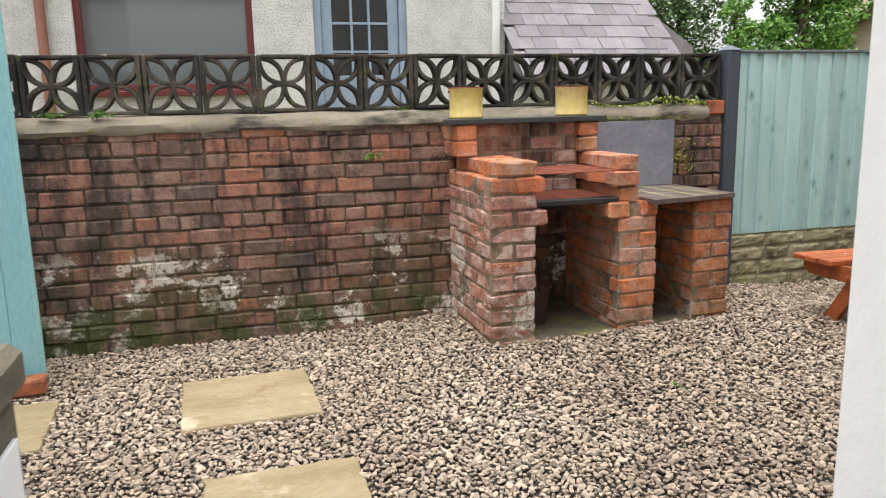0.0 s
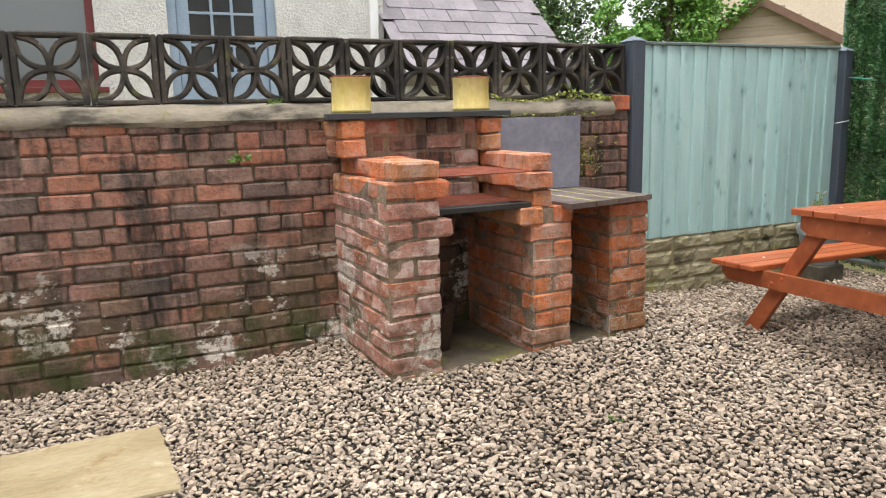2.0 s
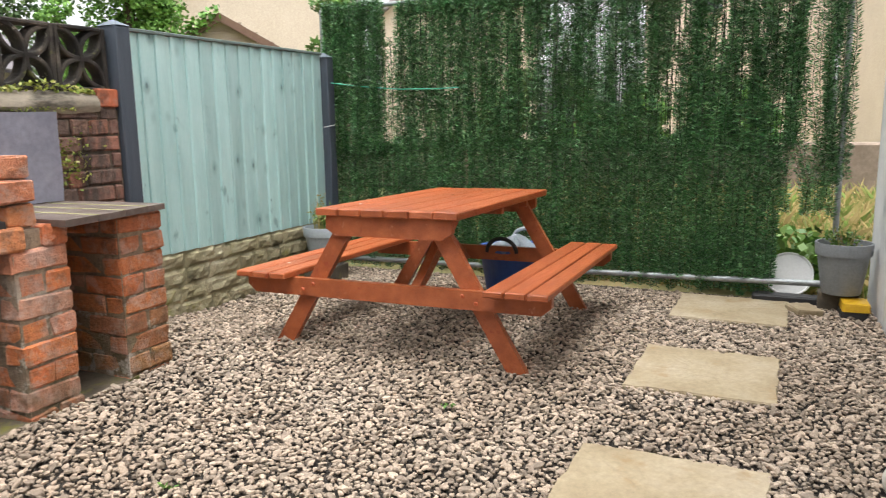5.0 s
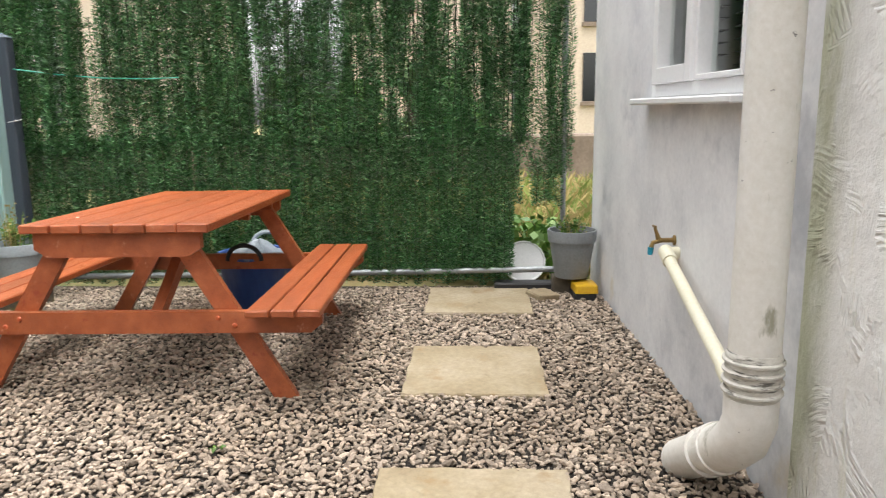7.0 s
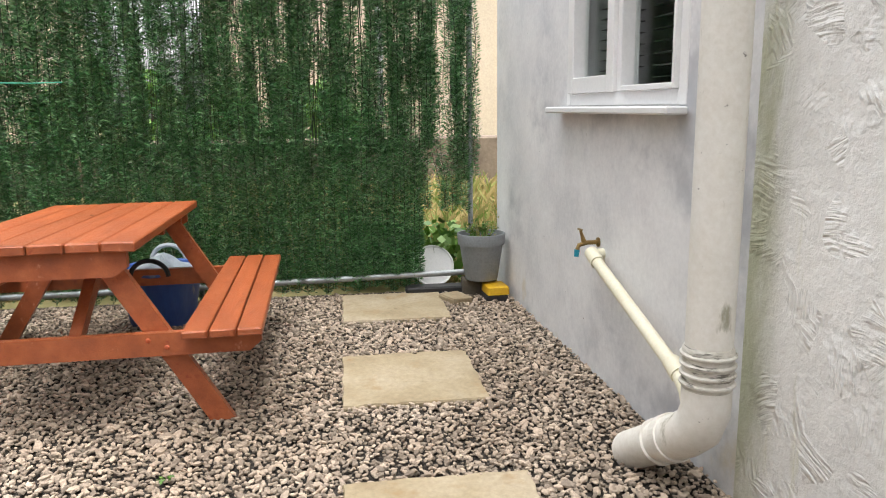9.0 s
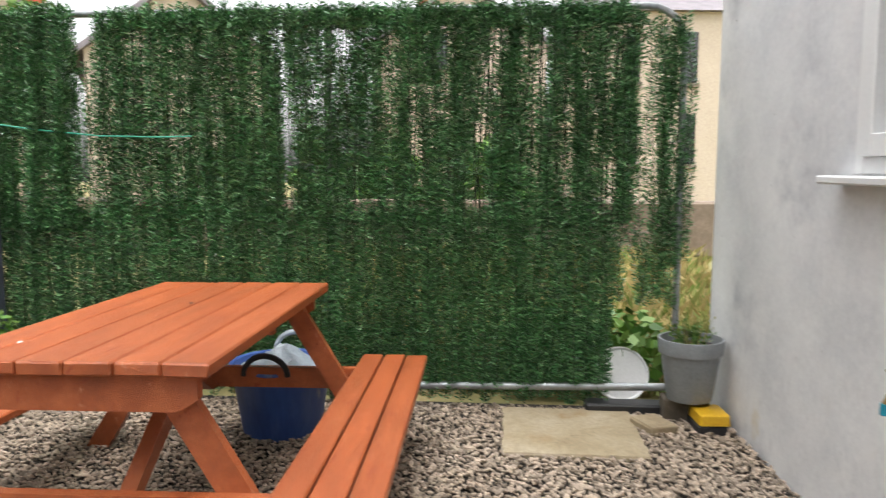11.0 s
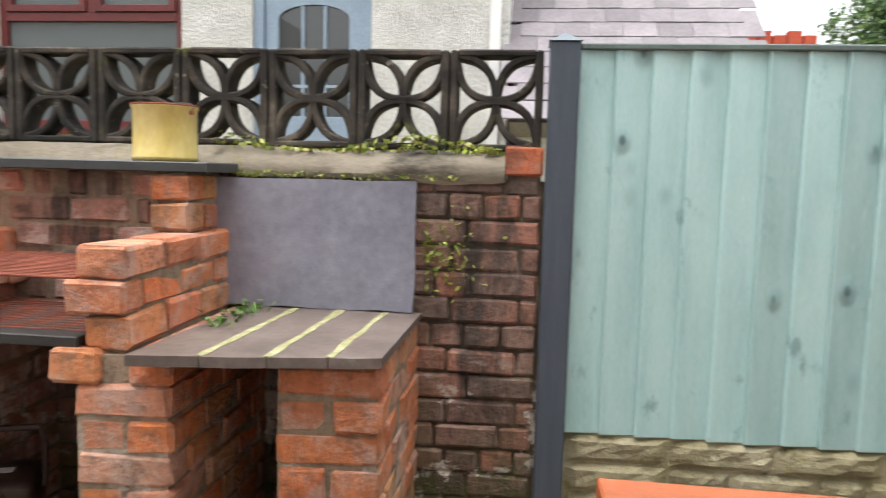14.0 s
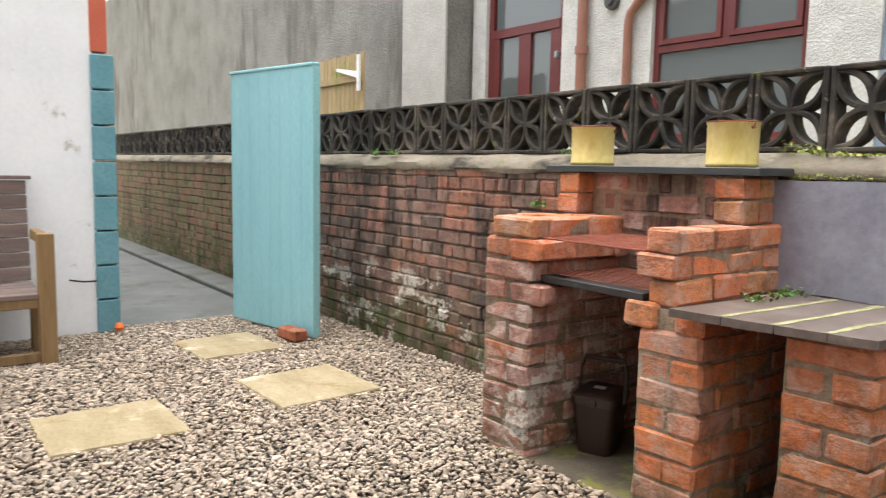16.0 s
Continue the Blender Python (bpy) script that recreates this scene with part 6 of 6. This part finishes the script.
# ---- trees behind the fence ----
def tree(name, label, x, y, h, r0, base, material, n, size, seed, lumps=26):
    t = thing(name, label, "tree", pose(x, y, 0))
    r = np.random.default_rng(seed)
    s = Shape().tube([(0, 0, 0), (0.05, 0.02, h * 0.5), (0, 0, h * 0.95)], [0.16, 0.10, 0.02], 10)
    s.done("trunk", BARK, t)
    s = Shape()
    cs = []
    for i in range(lumps):
        z = base + (h - base) * (i + r.uniform(0, 1)) / lumps
        f = (1 - ((z - base) / (h - base)) ** 2.2) ** 0.5 if z < h else 0
        a = r.uniform(0, 6.3)
        q = r0 * f * r.uniform(0.35, 0.85)
        c = np.array([math.cos(a) * q, math.sin(a) * q, z])
        s.tube([(0, 0, z - 0.3), tuple(c * (0.6, 0.6, 1)), tuple(c)], [0.03, 0.02, 0.008], 5)
        k = n // lumps
        d = r.normal(size=(k, 3))
        d /= np.linalg.norm(d, axis=1)[:, None]
        cs.append(c + d * (r0 * 0.42 * r.uniform(0.7, 1.15)) * r.uniform(0.55, 1.0, (k, 1)) * (1, 1, 0.8))
    s.done("limbs", BARK, t)
    o = leaf_cloud("crown", np.concatenate(cs), size, material, t, seed + 50)
    return t


tree("conifer_tree", "tall dark green conifer behind the teal fence", 9.6, 14.4, 6.4, 1.85, 0.6, HEDGE_DARK, 34000, 0.052, 21, 46)
tree("ivy_tree", "bright green ivy-covered tree column behind the fence", 11.1, 12.5, 5.0, 1.15, 0.3, HEDGE_BRIGHT, 26000, 0.05, 23, 46)
tree("shrub", "light green shrub in front of the conifers", 9.35, 12.2, 3.1, 0.6, 0.3, HEDGE_BRIGHT, 5200, 0.042, 24, 18)
tree("shrub", "light green bush beside the cream house", 15.2, 10.4, 4.2, 1.0, 0.4, LEAF, 3000, 0.08, 25, 16)

for i in range(7):
    tree("bush", "low green bush in the field behind the hedge screen", 13.2 + 0.7 * math.sin(i * 2.1), 1.75 + 0.72 * i, 1.55 + 0.3 * math.sin(i * 1.7), 0.6, 0.1, HEDGE_DARK if i % 2 else HEDGE_BRIGHT, 2600, 0.07, 80 + i, 16)

# ---- shed and far houses ----
shed = thing("timber_shed", "pale boarded shed with ivy on its roof behind the fence", "shed", pose(13.9, 12.7, 0, 0, 0, -60))
for i in range(16):
    z = i * 0.21
    w = 1.55 if z < 2.5 else max(0.0, 1.55 * (3.42 - z) / 0.95)
    if w > 0.1:
        Shape().box(-w, -0.03, z, w, 0.02, z + 0.205, 0.006).done("board", SHEDWOOD, shed)
for sx in (-1, 1):
    Shape().add([(0, -0.14, 3.48), (sx * 1.95, -0.14, 2.36), (sx * 1.95, 3.2, 2.36), (0, 3.2, 3.48), (0, -0.14, 3.54), (sx * 1.95, -0.14, 2.42), (sx * 1.95, 3.2, 2.42), (0, 3.2, 3.54)], [(0, 1, 2, 3), (4, 5, 6, 7), (0, 1, 5, 4), (1, 2, 6, 5), (2, 3, 7, 6)]).done("roof", FELT, shed, "grey felt roof")
    Shape().add([(0, -0.2, 3.36), (sx * 1.95, -0.2, 2.24), (sx * 1.95, -0.2, 2.42), (0, -0.2, 3.54), (0, -0.145, 3.36), (sx * 1.95, -0.145, 2.24), (sx * 1.95, -0.145, 2.42), (0, -0.145, 3.54)], [(0, 1, 2, 3), (4, 5, 6, 7), (0, 1, 5, 4), (2, 3, 7, 6), (1, 2, 6, 5)]).done("barge_board", BROWNTRIM, shed)
r = np.random.default_rng(31)
tt = r.uniform(0, 1, 700)
cs = np.stack([-0.1 - 1.9 * tt + r.normal(0, 0.09, 700), -0.2 + r.normal(0, 0.08, 700), 3.5 - 1.12 * tt + r.normal(0, 0.09, 700)], 1)
iv = leaf_cloud("ivy", cs, 0.07, HEDGE_BRIGHT, None, 33)
iv.matrix_world = pose(13.9, 12.7, 0, 0, 0, -60)
tagged(iv, "green ivy creeping along the shed gable", "ivy")


def far_house(label, at, w, dp_, eaves, ridge, chimneys=(), windows=()):
    h = thing("house", label, "house", at)
    Shape().prism([(-w / 2, 0), (w / 2, 0), (w / 2, eaves), (0, ridge), (-w / 2, eaves)], 0, dp_).done("wall", CREAM, h)
    for sx in (-1, 1):
        dx = 0.35
        k = (ridge - eaves) / (w / 2)
        p = [(0, ridge + 0.02), (sx * (w / 2 + dx), eaves - k * dx + 0.02), (sx * (w / 2 + dx), eaves - k * dx + 0.2), (0, ridge + 0.2)]
        Shape().prism(p, -0.3, dp_ + 0.3).done("roof", ROOFSLATE, h, "purple-grey slate roof")
    for cx, cy, cw, ch in chimneys:
        s = Shape().box(cx - cw / 2, cy, eaves, cx + cw / 2, cy + cw * 0.7, ch, 0.02).box(cx - cw / 2 - 0.08, cy - 0.08, ch - 0.45, cx + cw / 2 + 0.08, cy + cw * 0.7 + 0.08, ch - 0.25, 0.02)
        s.box(cx - cw / 2 - 0.06, cy - 0.06, ch - 0.12, cx + cw / 2 + 0.06, cy + cw * 0.7 + 0.06, ch, 0.02)
        s.done("chimney", REDBRICK, h, "red brick chimney stack")
    for wx, wz in windows:
        v = Shape().box(wx - 0.45, -0.06, wz, wx + 0.45, -0.01, wz + 1.4, 0.01)
        pane = v.done("window", PANE_DARK, h)
        Shape().box(wx - 0.55, -0.14, wz - 0.12, wx + 0.55, -0.005, wz - 0.005, 0.01).done("sill", STONEWALL, pane)
    return h


far_house("cream rendered house with slate roof and red chimneys", pose(19.5, 16.0, 0, 0, 0, -52), 6.0, 9, 4.6, 7.2, [(-2.3, 1.2, 1.5, 7.6), (2.4, 3.4, 1.4, 8.4)])
far_house("cream rendered house wing with slate roof", pose(23.0, 11.0, 0, 0, 0, -62), 5.0, 8, 4.4, 6.4)
far_house("distant cream house with slate roof", pose(33, 3.5, 0, 0, 0, -88), 7.0, 10, 6.2, 8.6, [(-1.5, 4, 1.1, 9.2)], [(-1.0, 5.2)])
fb = far_house("long cream building with stone window sills", pose(22.5, -0.9, 0, 0, 0, -83), 0.2, 0.1, 0.1, 0.2)
Shape().box(0.35, 0.2, 0, 10, 9, 5.4, 0.01).done("wall", CREAM, fb)
Shape().add([(0.1, 0, 5.4), (10, 0, 5.4), (10, 9, 5.4), (0.1, 9, 5.4), (0.1, 4.5, 7.4), (10, 4.5, 7.4)], [(0, 1, 5, 4), (2, 3, 4, 5), (1, 2, 5), (0, 3, 4), (0, 1, 2, 3)]).done("roof", ROOFSLATE, fb)
for k in range(5):
    for z in (1.3, 3.5):
        Shape().box(0.72 + k * 1.6, 0.14, z, 1.1 + k * 1.6, 0.19, z + 1.35, 0.01).done("window", PANE_DARK, fb)
        Shape().box(0.66 + k * 1.6, 0.1, z - 0.13, 1.16 + k * 1.6, 0.19, z - 0.01, 0.01).done("sill", STONEWALL, fb)
tagged(Shape().box(12.0, -9, 0, 12.4, 14, 0.75, 0.03).done("stone_wall", STONEWALL), "low brown stone wall across the rough field", "wall", kind="structure")

# rough grass behind the screen
r = np.random.default_rng(41)
n = 9000
x, y = 5.75 + 6.0 * r.random(n) ** 1.5, r.uniform(-0.6, 4.6, n)
h = r.uniform(0.12, 0.32, n) * (0.6 + 0.5 * np.sin(x * 3 + y * 2) ** 2)
lean_ = r.normal(0, 0.12, (n, 2))
wd = 0.006
b0 = np.stack([x - wd, y - wd, np.full(n, -0.02)], 1)
b1 = np.stack([x + wd, y + wd, np.full(n, -0.02)], 1)
m1 = np.stack([x + lean_[:, 0] * 0.4 + wd, y + lean_[:, 1] * 0.4 + wd, h * 0.6], 1)
tp = np.stack([x + lean_[:, 0], y + lean_[:, 1], h], 1)
gr = new("tall_grass", raw_mesh("tall_grass", np.stack([b0, b1, m1, tp], 1), (n, 4), DRYGRASS))
tagged(gr, "tall dry straw-coloured grass in the field beyond", "grass", kind="stuff")
c = np.stack([r.uniform(5.62, 6.5, 900), r.uniform(0.75, 1.6, 900), 0.03 + 0.30 * r.random(900)], 1)
tagged(leaf_cloud("field_weeds", c, 0.05, LEAF, None, 43), "bright green weeds behind the hedge screen", "weeds", kind="stuff")

# ---- creepers on the wall ----
def creeper(name, label, pts, size, material, seed):
    o = leaf_cloud(name, pts, size, material, None, seed)
    return tagged(o, label, "creeper", kind="stuff")


r = np.random.default_rng(51)
n = 420
x = 3.22 - 0.95 * r.random(n) ** 1.3
creeper("stonecrop", "yellow-green stonecrop spreading over the coping", np.stack([x, 4.195 + 0.05 * r.random(n), 1.295 + 0.028 * r.random(n) * (1 + np.sin(x * 9))], 1), 0.012, SEDUM, 52)
n = 160
x = r.uniform(2.35, 3.1, n)
creeper("stonecrop", "dry yellow creeper hanging above the slate panel", np.stack([x, 4.176 + 0.008 * r.random(n), 1.205 + 0.02 * r.random(n)], 1), 0.008, SEDUM, 53)
n = 150
creeper("wall_creeper", "yellow-green trailing creeper on the brick face", np.stack([2.985 + np.abs(r.normal(0, 0.075, n)), 4.185 + 0.008 * r.random(n), r.normal(0.98, 0.06, n)], 1), 0.011, SEDUM, 54)
n = 90
creeper("worktop_weed", "small green weeds behind the slate worktop", np.stack([r.normal(2.46, 0.035, n), r.uniform(3.78, 4.1, n), 0.79 + 0.03 * r.random(n)], 1), 0.011, LEAF, 55)
for i, (x, z, k) in enumerate(((-0.45, 1.30, 60), (-0.70, 1.30, 60), (0.98, 1.03, 30), (1.15, 1.298, 18))):
    y = 4.20 if z > 1.2 else 4.19
    creeper("wall_fern", "small green and red weed rooted in the wall", np.stack([r.normal(x, 0.03, k), r.normal(y, 0.006, k) - 0.005, z + np.abs(r.normal(0, 0.016, k))], 1), 0.013, LEAF, 60 + i)
for i, (x, y) in enumerate(((2.02, 3.15), (2.10, 2.72), (3.05, 2.2))):
    creeper("seedling", "tiny green seedling among the gravel", np.stack([r.normal(x, 0.014, 16), r.normal(y, 0.014, 16), 0.02 + 0.015 * r.random(16)], 1), 0.010, LEAF, 70 + i)

# ---- gravel, last ----
def bank(x, y):
    """The gravel lies a little higher by the barbecue."""
    return 0.050 * np.clip((y - 2.7) / 0.7, 0, 1) * np.clip((x - 0.9) / 0.5, 0, 1) * np.clip((3.9 - x) / 0.5, 0, 1)


def gravel():
    r = np.random.default_rng(77)
    base = bmesh.new()
    bmesh.ops.create_icosphere(base, subdivisions=1, radius=1.0)
    bv = np.array([v.co[:] for v in base.verts])
    bf = np.array([[v.index for v in f.verts] for f in base.faces], dtype=np.int32)
    base.free()
    pitch = 0.0187
    gx, gy = np.meshgrid(np.arange(-1.85, 5.44, pitch), np.arange(-0.3, 4.24, pitch))
    p = np.stack([gx.ravel(), gy.ravel()], 1) + r.uniform(-0.5, 0.5, (gx.size, 2)) * pitch
    x, y = p[:, 0], p[:, 1]
    keep = ~((x > 0.67) & (y < 0.36 + 0.0454 * (x - 0.685) + 0.005))
    keep &= ~((x > 1.49) & (x < 2.975) & (y > 3.445 + 0.075 * (x - 1.5)))
    keep &= ~((y > 4.195) & (x < 3.36))
    for (a, b, c, d) in FLAGS:
        keep &= ~((x > a + 0.008) & (x < c - 0.008) & (y > b + 0.008) & (y < d - 0.008))
    p = p[keep]
    n = len(p)
    size = r.lognormal(-4.65, 0.28, n).clip(0.006, 0.022)
    shape = np.stack([r.uniform(0.85, 1.4, n), r.uniform(0.7, 1.05, n), r.uniform(0.42, 0.8, n)], 1) * size[:, None]
    v = bv[None] * (1 + r.uniform(-0.22, 0.22, (n, len(bv), 1))) * shape[:, None, :]
    yaw, tl, td = r.uniform(0, 6.28, n), r.normal(0, 0.4, n), r.uniform(0, 6.28, n)
    ax = np.stack([np.cos(td), np.sin(td)], 1)
    v[..., 2] += (v[..., 0] * np.sin(tl)[:, None]) * 0.8
    cx, sx = np.cos(yaw)[:, None], np.sin(yaw)[:, None]
    vx, vy = v[..., 0] * cx - v[..., 1] * sx, v[..., 0] * sx + v[..., 1] * cx
    z = 0.004 + r.uniform(0.0, 0.014, n) + bank(p[:, 0], p[:, 1])
    v = np.stack([vx + p[:, :1], vy + p[:, 1:], v[..., 2] + z[:, None]], 2)
    k = len(bv)
    f = (bf[None] + (np.arange(n) * k)[:, None, None]).reshape(-1, 3)
    me = bpy.data.meshes.new("gravel")
    me.vertices.add(n * k)
    me.vertices.foreach_set("co", v.astype(np.float32).ravel())
    me.loops.add(f.size)
    me.loops.foreach_set("vertex_index", f.astype(np.int32).ravel())
    me.polygons.add(len(f))
    me.polygons.foreach_set("loop_start", np.arange(0, f.size, 3, dtype=np.int32))
    me.update(calc_edges=True)
    me.shade_flat()
    me.materials.append(GRAVEL)
    return tagged(new("gravel", me), "buff and grey angular gravel over the whole yard", "gravel", kind="stuff")


gravel()
